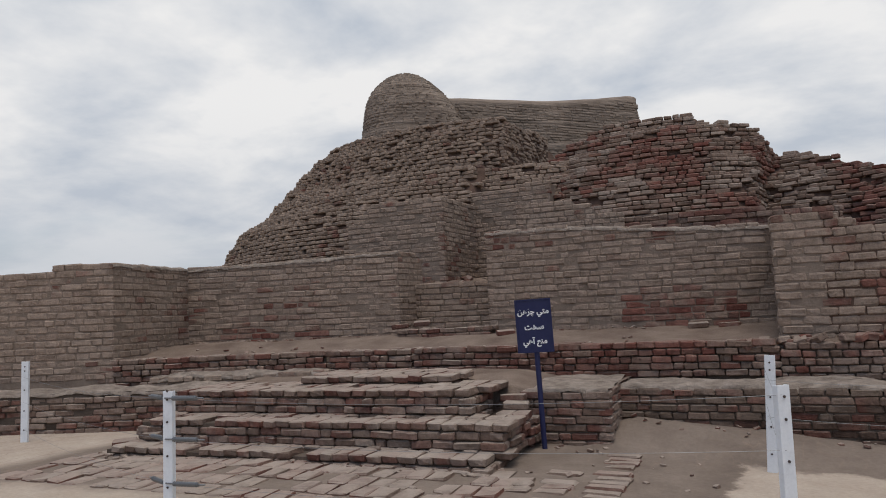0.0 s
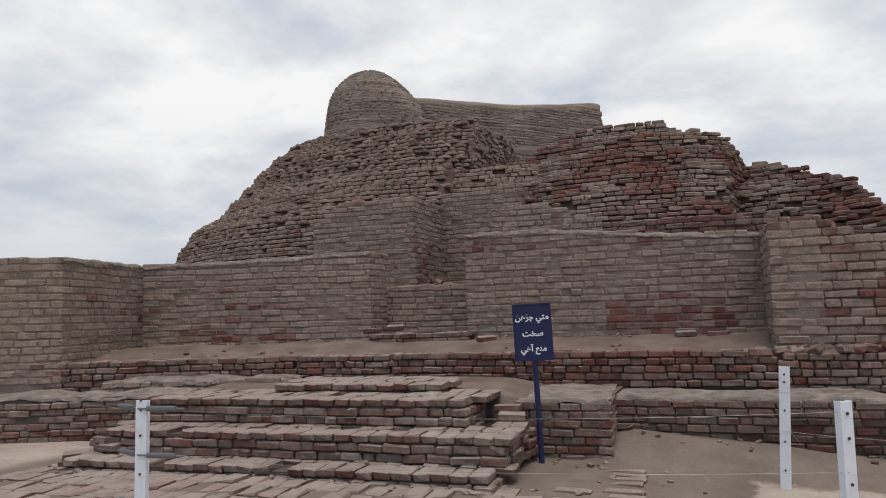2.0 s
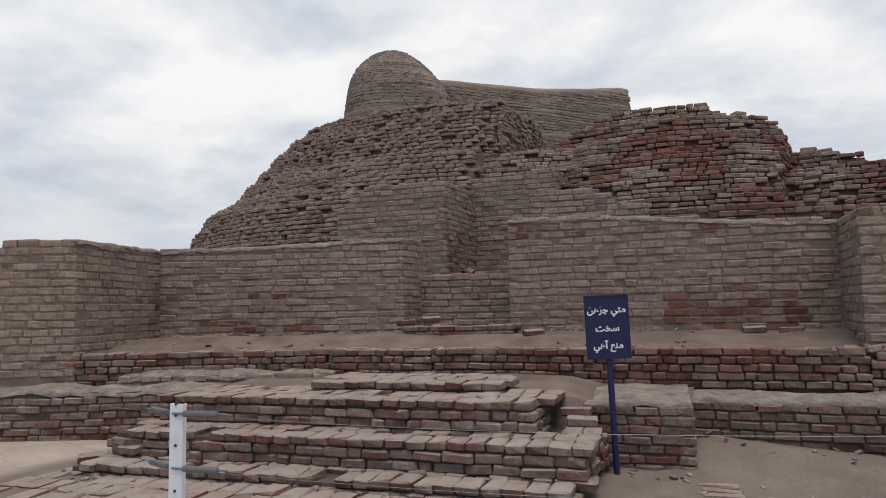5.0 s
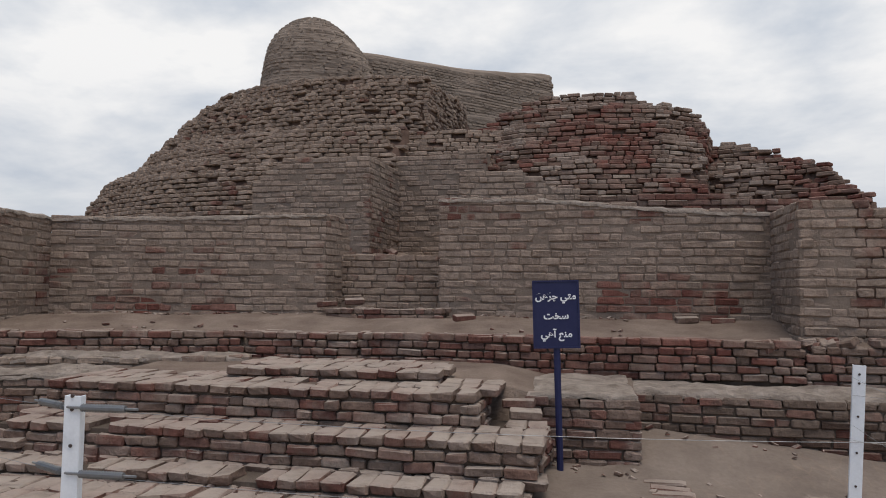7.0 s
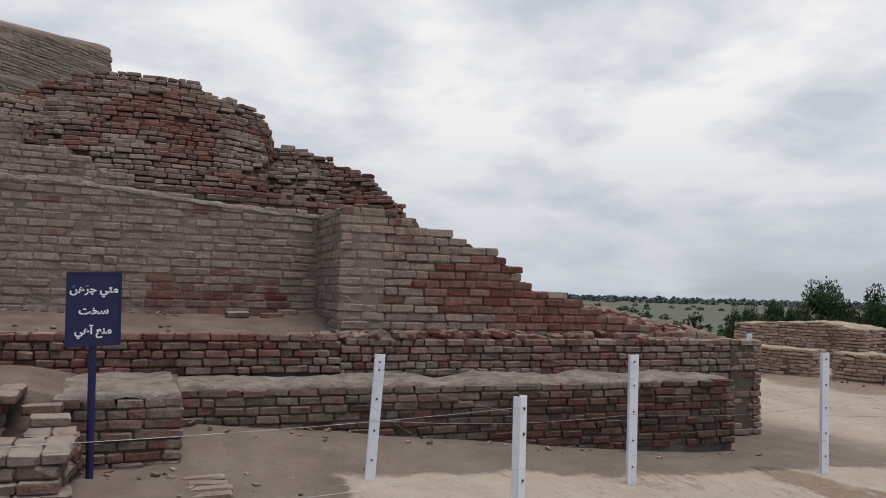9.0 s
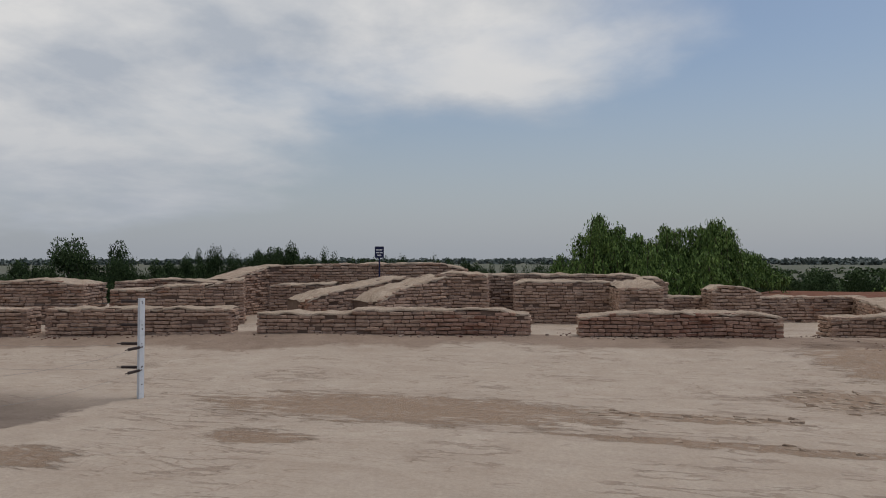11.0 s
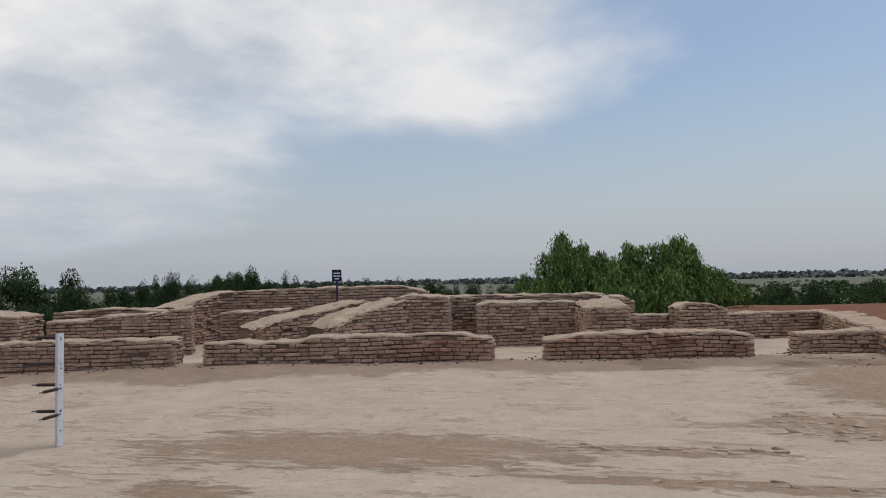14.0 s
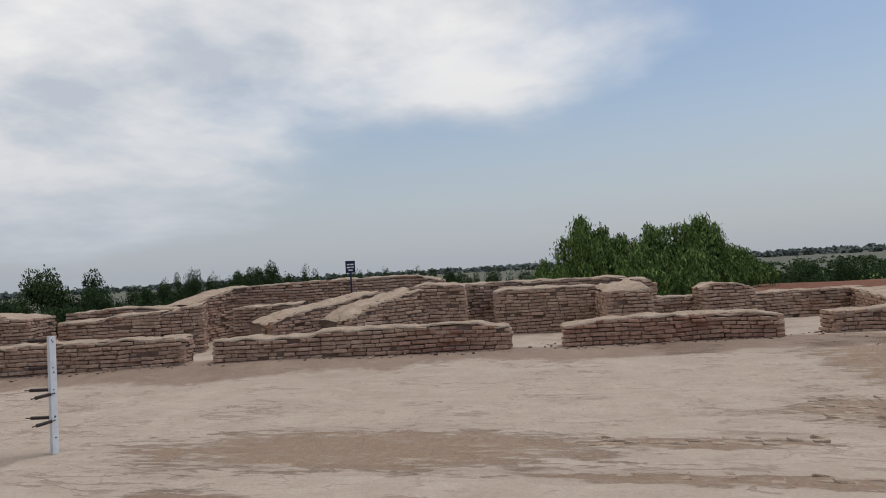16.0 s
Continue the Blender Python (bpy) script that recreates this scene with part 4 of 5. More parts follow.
def drum():
    """A broken ring of mudbrick: a swept wall whose near end is a swollen, rounded stump."""
    path = [(-7.85, 17.3), (-7.4, 17.75), (-6.5, 18.6), (-5.6, 19.6), (-4.6, 20.7), (-3.7, 21.7), (-3.15, 22.35), (-2.88, 22.7)]
    base, n_h, n_p = 3.9, 44, 70
    vs, fs = [], []
    ring = []
    for k in range(n_p):
        f = k / (n_p - 1) * (len(path) - 1)
        i = min(int(f), len(path) - 2)
        p = Vector(path[i]).lerp(Vector(path[i + 1]), f - i)
        ring.append(p)
    top_of = lambda f: 6.85 + 0.04 * math.sin(f * 9) + 0.72 * f
    for k, p in enumerate(ring):
        f = k / (n_p - 1)
        q = ring[min(k + 1, n_p - 1)] - ring[max(k - 1, 0)]
        side = Vector((q.y, -q.x)).normalized()
        half = 0.8
        section = []
        for j in range(n_h):
            h = j / (n_h - 1)
            z = base + (top_of(f) - base) * h
            w = half * (1.30 - 0.40 * h)
            if h > 0.95:
                w *= math.sqrt(max(0.05, 1 - ((h - 0.95) / 0.05) ** 2 * 0.6))
            w += 0.03 * noise.noise(Vector((p.x * 0.8, p.y * 0.8, z * 13))) + 0.10 * noise.noise(Vector((p.x * 0.7, p.y * 0.7, z * 0.9)))
            section.append((p + side * w, z))
        for j in reversed(range(n_h)):
            (qq, z) = section[j]
            w = (qq - p)
            section.append((p - w, z))
        vs += [(c.x, c.y, z) for c, z in section]
    m = n_h * 2
    for k in range(n_p - 1):
        for j in range(m - 1):
            c = k * m + j
            fs.append((c, c + m, c + m + 1, c + 1))
    fs.append(tuple(range((n_p - 1) * m, n_p * m)))
    body = mesh_object("mudbrick_drum", vs, fs, drum_mat, None, True)
    tagged(body, "weathered mudbrick drum wall, broken open, on the brick mound", "drum wall", "", "structure")
    # mudbrick courses on the side that faces the terrace, and round the stump
    bag = Bag()
    r = random.Random(17)
    z = base
    while z < 7.6:
        u = 0.0
        while u < len(ring) - 2:
            k = int(u)
            p = ring[k].lerp(ring[k + 1], u - k)
            q = (ring[k + 1] - ring[k])
            f = u / (n_p - 1)
            u += 0.24 * r.uniform(0.6, 1.1) / q.length
            h = (z - base) / (top_of(f) - base)
            if h > 0.93:
                continue
            side = Vector((q.y, -q.x)).normalized()
            w = 0.8 * (1.30 - 0.40 * h) + 0.10 * noise.noise(Vector((p.x * 0.7, p.y * 0.7, z * 0.9))) + 0.014
            c = p + side * w
            bag.add(r.choice(LONG), pose(c.x, c.y, z, r.gauss(0, 1.2), r.gauss(0, 1.2), math.degrees(math.atan2(q.y, q.x)) + r.gauss(0, 2)) @ Matrix.Diagonal((0.95, 1, r.uniform(0.9, 1.08), 1)))
        z += COURSE
    z = 5.0
    while z < 7.64:
        h = (z - 5.0) / 2.68
        s = stump_size(h)
        a = r.uniform(0, 0.3)
        while a < 6.28:
            w = s * (1.006 + 0.09 * noise.noise(Vector((math.cos(a) * 1.2, math.sin(a) * 1.2, z * 0.9))))
            x, y = -7.62 + stump_reach(a, h) * w * math.cos(a) + 0.12 * h, 17.35 + 1.1 * w * math.sin(a)
            bag.add(r.choice(LONG), pose(x, y, z, r.gauss(0, 1.2), r.gauss(0, 1.2), math.degrees(a) + 90 + r.gauss(0, 3)) @ Matrix.Diagonal((0.9, 1, r.uniform(0.9, 1.08), 1)))
            a += 0.245 * r.uniform(0.75, 1.1) / max(w * 1.08, 0.15)
        z += COURSE
    bag.make("brickwork", drum_mat, body, "eroded grey mudbrick courses")
    # the stump
    vs, fs = [], []
    n_a, n_z = 72, 48
    for j in range(n_z + 1):
        h = j / n_z
        z = 5.0 + 2.68 * h
        s = stump_size(h)
        for i in range(n_a):
            a = 2 * math.pi * i / n_a
            w = s * (1.0 + 0.025 * noise.noise(Vector((math.cos(a), math.sin(a), z * 13))) + 0.09 * noise.noise(Vector((math.cos(a) * 1.2, math.sin(a) * 1.2, z * 0.9))))
            w = max(w, 0.02)
            vs.append((-7.62 + stump_reach(a, h) * w * math.cos(a) + 0.12 * h, 17.35 + 1.1 * w * math.sin(a), z))
    fs = [(j * n_a + i, j * n_a + (i + 1) % n_a, (j + 1) * n_a + (i + 1) % n_a, (j + 1) * n_a + i) for j in range(n_z) for i in range(n_a)]
    fs.append(tuple(range(n_z * n_a, (n_z + 1) * n_a)))
    stump = mesh_object("stump", vs, fs, drum_mat, body, True)
    stump["label"] = "swollen rounded end of the drum"


drum()

# ---- stepped platform in front ----
def step_block(name, label, x0, x1, y0, y1, z0, zt, seed, mat=brick_mixed, turn=2.0, right=None, treads=True):
    """A brick step: courses on the front, a row of bricks laid flat across the edge of its top."""
    p0, p1 = (x0, y0 - (x1 - x0) * math.sin(radians(turn))), (x1, y0)
    thing = core(name, (p0, p1), z0, [(0, zt), (9, zt)], y1 - y0, mortar, None, inset=0.044, drop=0.045)
    tagged(thing, label, "brick step", "brick steps", "structure")
    r = random.Random(seed)
    face_of_bricks(thing, mat, p0, p1, z0, [(0, zt - COURSE), (9, zt - COURSE)], seed, header=0.3, wobble=0.014, tilt=1.8)
    if right:
        face_of_bricks(thing, mat, p1, (p1[0], p1[1] + right), z0, [(0, zt - COURSE)], seed + 3, header=0.4, wobble=0.012, tilt=1.6)
    if treads:
        row = 0
        y = 0.0
        while y < min(y1 - y0, 0.62):
            u = r.uniform(0, 0.05)
            length = math.dist(p0, p1)
            while u < length - 0.05:
                n = 0.128 * r.uniform(1.0, 1.32)
                q = Vector(p0).lerp(Vector(p1), (u + n / 2) / length)
                if r.random() > 0.04:
                    m = pose(q.x + r.gauss(0, 0.004), q.y + y + r.gauss(0, 0.010), zt - 0.033 + r.gauss(0, 0.004), r.gauss(0, 0.8), r.gauss(0, 1.0), turn + r.gauss(0, 1.0))
                    m = m @ Matrix.Diagonal((n / 0.128, 2.1, 1.05, 1))
                    lay(thing, r.choice(SHORT), m, mat)
                u += n + 0.007
            y += 0.282
            row += 1
    return thing


step_block("step_lowest", "lowest brick step, worn and dusty", -5.25, -1.08, 5.76, 6.3, -0.044, 0.11, 201, right=0.5)
step_block("step_middle", "middle brick step with red bricks", -5.10, -1.05, 6.08, 7.15, 0.027, 0.335, 211, right=1.05)
step_block("step_upper", "upper brick step under the platform", -4.95, -1.50, 6.48, 8.2, 0.267, 0.575, 221, right=0.55)
slab = step_block("platform_top", "raised layer of flat bricks on the platform", -3.75, -1.95, 6.98, 7.75, 0.506, 0.66, 231, right=0.7)


def platform_height(x, y):
    z = 0.545 + 0.03 * noise.noise(Vector((x * 1.5, y * 1.5, 8))) + 0.05 * smooth(7.0, 8.3, y)
    z -= 0.10 * smooth(-1.7, -1.0, x)
    return z if x < -1.55 or y > 7.25 else -0.4


tagged(grid_sheet("floor_platform", -4.9, -0.42, 6.85, 8.5, 0.08, platform_height, dust_floor), "dusty earth fill of the platform", "earth floor", "", "structure")
wall("wall_low_left", "low eroded brick wall with a mud top", (-10.5, 5.15), (-5.0, 7.42), 0.0, [(0, 0.50), (2, 0.52), (5.9, 0.50)], 1.2, brick_mixed, mortar, 241, header=0.35, wobble=0.014, cap=bench_cap, cap_label="crumbled mud top")
wall("wall_ledge_left", "eroded mud ledge under the terrace edge", (-6.3, 7.25), (-4.1, 8.05), 0.25, [(0, 0.64), (2.4, 0.62)], 0.5, brick_mud, mortar_mud, 245, header=0.3, wobble=0.012, cap=bench_cap)


def paving(name, label, cells, seed, mat=None, sink=0.0, depth=2.0, tip=1.5, wide=1.0):
    """Bricks bedded flat in the ground, in rough rows."""
    thing = tagged(new(name), label, "brick paving", "", "structure")
    r = random.Random(seed)
    for x0, x1, y0, y1, turn, keep in cells:
        y = y0
        while y < y1:
            x = x0 + r.uniform(0, 0.08)
            while x < x1:
                n = 0.128 * wide * r.uniform(0.9, 1.15)
                if r.random() < keep:
                    z = ground_height(x, y) + r.uniform(-0.004, 0.012)
                    q = pose(x, y, z - 0.008 - sink, r.gauss(0, tip), r.gauss(0, tip), turn + r.gauss(0, 1.5)) @ Matrix.Diagonal((n / 0.128, depth, 1, 1))
                    lay(thing, r.choice(SHORT), q, mat or brick_mixed)
                x += n + 0.014
            y += 0.1375 * depth
    return thing


paving("paving_front", "old bricks bedded flat in front of the steps", [(-5.3, -0.85, 4.55, 5.72, 1, 0.9)], 301, None, 0.013, 2.1, 1.0, 1.22)
paving("paving_buried", "rows of mudbrick edges showing through the clay", [(9.2, 10.9, -3.4, -0.9, 84, 0.7), (8.4, 8.75, -0.6, 1.5, 85, 0.7), (7.2, 7.45, -1.2, 1.2, 84, 0.5)], 305, brick_clay, 0.026, 0.8, 5.0)


def strip(name, label, cells, seed, mat):
    """Long bricks bedded side by side across a path: x and width at the near end, x at the far end."""
    thing = tagged(new(name), label, "brick paving", "", "structure")
    r = random.Random(seed)
    for xa, xb, wide, y0, y1, keep in cells:
        y = y0
        while y < y1:
            x = xa + (xb - xa) * (y - y0) / (y1 - y0)
            if r.random() < keep:
                m = pose(x + r.gauss(0, 0.012), y, ground_height(x, y) - 0.022 + r.uniform(-0.004, 0.008), r.gauss(0, 1.5), r.gauss(0, 1.5), r.gauss(-3, 2)) @ Matrix.Diagonal((wide / 0.22 * r.uniform(0.9, 1.08), 1.05, 1, 1))
                lay(thing, r.choice(LONG), m, mat)
            y += 0.15
    return thing


strip("paving_path", "strip of pale bricks bedded flat in the soil", [(-0.085, -0.245, 0.29, 4.75, 6.95, 0.98), (-0.45, -0.56, 0.27, 5.1, 6.05, 0.75), (-0.76, -0.80, 0.24, 5.2, 5.75, 0.6)], 303, brick_mixed)



# ---- things: sign, fence, bin ----
def paint_material(name, colour, rough=0.5, dirt=0.3, metallic=0.0):
    m, t, b = material(name)
    p = pos(t)
    n = noise_node(t, p, 9.0, 6.0, 0.65)
    f = noise_node(t, p, 70.0, 4.0, 0.6)
    dull = tuple(c * 0.62 + 0.03 for c in colour)
    col = mix(t, math_node(t, "MULTIPLY", step_range(t, n, 0.45, 0.7), dirt), colour, dull)
    col = mix(t, 0.25, col, ramp(t, f, [(0.3, (0.8, 0.8, 0.8)), (0.7, (1.1, 1.1, 1.1))]), "MULTIPLY")
    t.links.new(col, b.inputs["Base Color"])
    t.links.new(step_range(t, n, 0.3, 0.7, rough - 0.1, rough + 0.15), b.inputs["Roughness"])
    b.inputs["Metallic"].default_value = metallic
    bump(t, b, f, 0.15, 0.002)
    return m


navy = paint_material("navy enamel", (0.007, 0.010, 0.060), 0.6, 0.12)
white_paint = paint_material("white paint", (0.72, 0.74, 0.76), 0.55, 0.35)
letter_white = paint_material("white lettering", (0.80, 0.80, 0.80), 0.6, 0.15)
steel = paint_material("galvanised steel", (0.22, 0.225, 0.23), 0.45, 0.5, 0.6)
rust = paint_material("rusty steel", (0.07, 0.05, 0.045), 0.7, 0.5, 0.3)
yellow = paint_material("yellow plastic", (0.72, 0.48, 0.03), 0.45, 0.3)


def sign(name, label, base, yaw, panel_w, panel_h, panel_z, rows, lean=0.0, text=()):
    thing = new(name)
    bm = bmesh.new()
    rod(bm, (0, 0, -0.15), (0, 0, panel_z + 0.05), 0.025, 12)
    part("pole", bm, navy, thing, "navy painted steel pole")
    bm = bmesh.new()
    box(bm, -panel_w / 2, -0.030, panel_z, panel_w / 2, -0.022, panel_z + panel_h, 0.003)
    panel = part("panel", bm, navy, thing, "navy enamelled sheet with white writing")
    bm = bmesh.new()
    for x0, x1, z0, z1 in ((-panel_w / 2, panel_w / 2, panel_z, panel_z + 0.012), (-panel_w / 2, panel_w / 2, panel_z + panel_h - 0.012, panel_z + panel_h),
                           (-panel_w / 2, -panel_w / 2 + 0.012, panel_z + 0.012, panel_z + panel_h - 0.012), (panel_w / 2 - 0.012, panel_w / 2, panel_z + 0.012, panel_z + panel_h - 0.012)):
        box(bm, x0, -0.036, z0, x1, -0.030, z1)
    part("rim", bm, navy, panel, "folded rim")
    for words, z, size in text:
        cu = bpy.data.curves.new("writing", "FONT")
        cu.body, cu.size, cu.align_x, cu.extrude = words, size, "CENTER", 0.0008
        cu.align_y, cu.offset = "CENTER", 0.0022
        ob = new("writing", cu)
        dep = bpy.context.evaluated_depsgraph_get()
        me = bpy.data.meshes.new_from_object(ob.evaluated_get(dep))
        bpy.data.objects.remove(ob)
        me.materials.clear()
        me.materials.append(letter_white)
        ob = new("writing", me)
        ob.parent = panel
        ob.matrix_basis = pose(0, -0.0325, panel_z + z, 90, 0, 0)
        ob["label"] = "white lettering"
    for z, segments in rows:
        bm = bmesh.new()
        for x0, x1, z0, z1 in segments:
            box(bm, x0, -0.033, panel_z + z + z0, x1, -0.030, panel_z + z + z1)
        ob = part("writing", bm, letter_white, panel, "line of white writing")
    thing.matrix_basis = pose(*base, 0, lean, yaw)
    return tagged(thing, label, "sign")


# the words in joined letter forms, set from left to right
LINE_1 = "\uFBA1\uFEEB\uFB8D\uFB7C \uFEF2\uFE98\uFEE3"
LINE_2 = "\uFE96\uFEA8\uFEB3"
LINE_3 = "\uFEF2\uFEEB\uFE81 \uFECA\uFEE8\uFEE3"
sign("warning_sign", "navy sign with three lines of white writing on a pole", (-0.97, 6.93, 0.0), 8.0, 0.345, 0.505, 0.875, [], -1.5,
     text=((LINE_1, 0.385, 0.072), (LINE_2, 0.24, 0.074), (LINE_3, 0.105, 0.072)))


def fence_post(label, base, height=1.12, lean=(0, 0), yaw=0.0):
    """A flat, folded steel post with bolt holes."""
    thing = new("fence_post")
    bm = bmesh.new()
    box(bm, -0.039, -0.004, -0.2, 0.039, 0.004, height, 0.0015)
    box(bm, -0.039, 0.004, -0.2, -0.033, 0.036, height, 0.0015)
    box(bm, 0.033, 0.004, -0.2, 0.039, 0.036, height, 0.0015)
    part("channel", bm, white_paint, thing, "white painted folded steel")
    for z in (0.16, 0.38, 0.62, 0.84, height - 0.06):
        bm = bmesh.new()
        rod(bm, (0, -0.010, z), (0, 0.0, z), 0.008, 8)
        part("bolt", bm, rust, thing)
    thing.matrix_basis = pose(*base, lean[0], lean[1], yaw)
    return tagged(thing, label, "fence post", "fence posts")


POSTS = {
    "pm": (-6.95, 6.0, 0.0), "pl": (-2.94, 4.24, -0.02), "pb": (1.10, 4.57, -0.20), "pr": (0.97, 6.83, -0.14), "pc": (3.20, 6.66, -0.28),
    "pd": (5.47, 6.76, -0.33), "pe": (7.80, 6.91, -0.40), "pf": (7.35, 9.75, -0.33),
}
LABELS = {
    "pm": "white steel fence post standing in pale clay", "pl": "white steel fence post with tension springs beside the brick paving", "pb": "white steel fence post at the fence corner",
    "pr": "white steel fence post leaning slightly in brown soil", "pc": "white steel fence post before the brick bench", "pd": "white steel fence post in open pale clay",
    "pe": "white steel end post with dark tension springs", "pf": "white steel fence post behind the terrace corner",
}
for key, base in POSTS.items():
    top = 0.82 if key not in ("pm",) else 0.95
    fence_post(LABELS[key], base, top - base[2], (0, 3.0 if key == "pr" else 0.6), {"pm": 30, "pl": 8, "pb": 40}.get(key, -8))


def wire(a, b, z_list, springs=""):
    """Strands from post to post; springs: 'a' or 'b', the end that carries them."""
    thing = new("fence_wire")
    pa, pb_ = Vector(POSTS[a]), Vector(POSTS[b])
    for h in z_list:
        s, e = pa + Vector((0, -0.01, h - pa.z)), pb_ + Vector((0, -0.01, h - pb_.z))
        bm = bmesh.new()
        n, rings = 12, []
        side = Vector((-(e - s).y, (e - s).x, 0)).normalized() * 0.0012
        for k in range(n + 1):
            f = k / n
            c = s.lerp(e, f) + Vector((0, 0, -0.05 * 4 * f * (1 - f)))
            rings.append([bm.verts.new(c + o) for o in (side, Vector((0, 0, 0.0012)), -side, Vector((0, 0, -0.0012)))])
        for k in range(n):
            for j in range(4):
                bm.faces.new((rings[k][j], rings[k][(j + 1) % 4], rings[k + 1][(j + 1) % 4], rings[k + 1][j]))
        part("strand", bm, steel, thing, "thin steel wire")
        for end, p, q in (("a", s, e), ("b", e, s)):
            if end in springs:
                d = (q - p).normalized()
                bm = bmesh.new()
                rod(bm, p + d * 0.06, p + d * 0.27, 0.016, 10)
                rod(bm, p, p + d * 0.06, 0.006, 6)
                rod(bm, p + d * 0.27, p + d * 0.33, 0.006, 6)
                for k in range(15):
                    bmesh.ops.create_cone(bm, cap_ends=False, segments=10, radius1=0.019, radius2=0.019, depth=0.006,
                                          matrix=Matrix.Translation(p + d * (0.07 + 0.0133 * k)) @ d.to_track_quat("Z", "Y").to_matrix().to_4x4())
                part("spring", bm, steel if a == "pl" else rust, thing, "coiled tension spring")
    return tagged(thing, "thin fence wires stretched between white posts", "fence wire", "fence wires")


wire("pl", "pm", (0.17, 0.48, 0.77), "a")
wire("pl", "pb", (0.17, 0.48, 0.77), "a")
wire("pb", "pr", (0.42, 0.74), "")
wire("pr", "pc", (0.32, 0.62), "")
wire("pc", "pd", (-0.02, 0.32), "")
wire("pd", "pe", (-0.06, 0.22), "b")
wire("pf", "pe", (-0.03, 0.26, 0.49, 0.78), "b")


def litter_bin(base, yaw):
    thing = new("litter_bin")
    bm = bmesh.new()
    vs = box(bm, -0.27, -0.27, 0.0, 0.27, 0.27, 0.80, 0.03)
    for v in bm.verts:
        f = 0.84 + 0.16 * v.co.z / 0.8
        v.co.x *= f
        v.co.y *= f
    part("body", bm, yellow, thing, "tapered yellow plastic body")
    bm = bmesh.new()
    box(bm, -0.30, -0.30, 0.80, 0.30, 0.30, 0.85, 0.02)
    vs = box(bm, -0.27, -0.27, 0.85, 0.27, 0.27, 0.91, 0.025)
    part("lid", bm, yellow, thing, "yellow plastic lid")
    thing.matrix_basis = pose(*base, 0, 0, yaw)
    return tagged(thing, "yellow plastic litter bin standing on the clay", "litter bin")


litter_bin((10.60, -3.20, -0.47), -15)

# ---- low walls to the east ----
ED, EN = Vector((0.182, -0.983)), Vector((0.983, 0.182))
SET_OUT, TURN = Vector((1.0, 1.0)), Matrix.Rotation(0.0108, 2)      # the whole eastern quarter, turned a little about the court


def E(s, c):
    p = TURN @ (ED * s + EN * c - SET_OUT) + SET_OUT
    return (p.x, p.y)


def east(name, label, s0, c0, s1, c1, z0, tops, thick, seed, **kw):
    return wall(name, label, E(s0, c0), E(s1, c1), z0, tops, thick, brick_east, mortar_east, seed, cap=mud_cap, cap_label="pale rounded mud capping", **dict(dict(cap_rise=0.012, cap_lumps=1.1, header=0.22, wobble=0.020, tilt=2.3, gap=0.010, inset=0.034, smear=0.018, wave=0.035, size=1.12, flat=0.92), **kw))


SUNKEN = "low sunbleached brick wall with a pale rounded mud top"
east("wall_east_1", SUNKEN, -13.4, 14.9, -10.75, 14.9, -0.35, [(0, 0.25), (2.6, 0.25)], 0.55, 401, right=0.5, pieces=False)
east("wall_east_2", SUNKEN, -10.35, 14.9, -6.38, 14.9, -0.35, [(0, 0.26), (2, 0.29), (4, 0.28)], 0.55, 405, right=0.5, left=0.5)
east("wall_east_3", "long low sunbleached brick wall with a pale mud top", -5.83, 14.9, -0.27, 14.9, -0.38, [(0, 0.20), (1.9, 0.20), (2.0, 0.27), (5.0, 0.27), (5.3, 0.21), (5.6, 0.19)], 0.55, 409, right=0.5, left=0.5, patches=[(2.6, 6.2, -0.7, 0.30)], patch_mat=brick_terra)
east("wall_east_4", "low brick wall with deep open joints and a mud top", 0.70, 14.9, 4.63, 14.9, -0.48, [(0, 0.14), (0.4, 0.18), (1.0, 0.24), (3.5, 0.22), (3.95, 0.12)], 0.6, 413, right=0.5, left=0.5, patches=[(-0.6, 3.6, -0.7, 0.35), (3.2, 4.6, -0.6, 0.1)], patch_mat=brick_terra, smear=0.012, inset=0.055, wobble=0.022)
east("wall_east_corner", "short brick wall at the corner of the enclosure", 5.68, 15.3, 7.2, 15.3, -0.5, [(0, 0.10), (1.3, 0.16)], 0.6, 417, left=0.6)
east("wall_east_side", "brick enclosure wall with a broad pale mud top", 7.15, 15.4, 6.24, 10.9, -0.6, [(0, 0.16), (2.4, 0.12), (4.6, 0.10)], 0.8, 421, right=0.8)
east("wall_east_side_far", SUNKEN, 8.4, 20.2, 7.17, 15.42, -0.5, [(0, 0.26), (4.9, 0.165)], 0.8, 425, pieces=False)
east("wall_east_back_right", SUNKEN, 5.4, 19.6, 8.75, 20.2, -0.4, [(0, 0.28), (3.4, 0.27)], 0.6, 429, pieces=False, right=0.5)
east("wall_east_pier", "square sunbleached brick pier with a worn top", 4.25, 18.3, 5.45, 18.4, -0.3, [(0, 0.52), (0.25, 0.62), (0.8, 0.6), (1.2, 0.45)], 0.8, 433, pieces=False, left=0.7)
east("wall_east_low", SUNKEN, 3.1, 19.0, 4.5, 19.0, -0.4, [(0, 0.33), (1.4, 0.33)], 0.5, 437, pieces=False)
east("wall_east_block", "broad sunbleached brick block", -0.48, 19.0, 1.95, 19.0, -0.4, [(0, 0.66), (0.3, 0.72), (2.4, 0.70)], 1.2, 441, pieces=False, left=1.0)
east("wall_east_mass", "swollen mud covered brick mass", 1.9, 17.4, 2.9, 17.4, -0.4, [(0, 0.58), (1.0, 0.62)], 2.4, 445, pieces=False, left=2.0, right=2.0, cap_rise=0.14, cap_lumps=2.5)
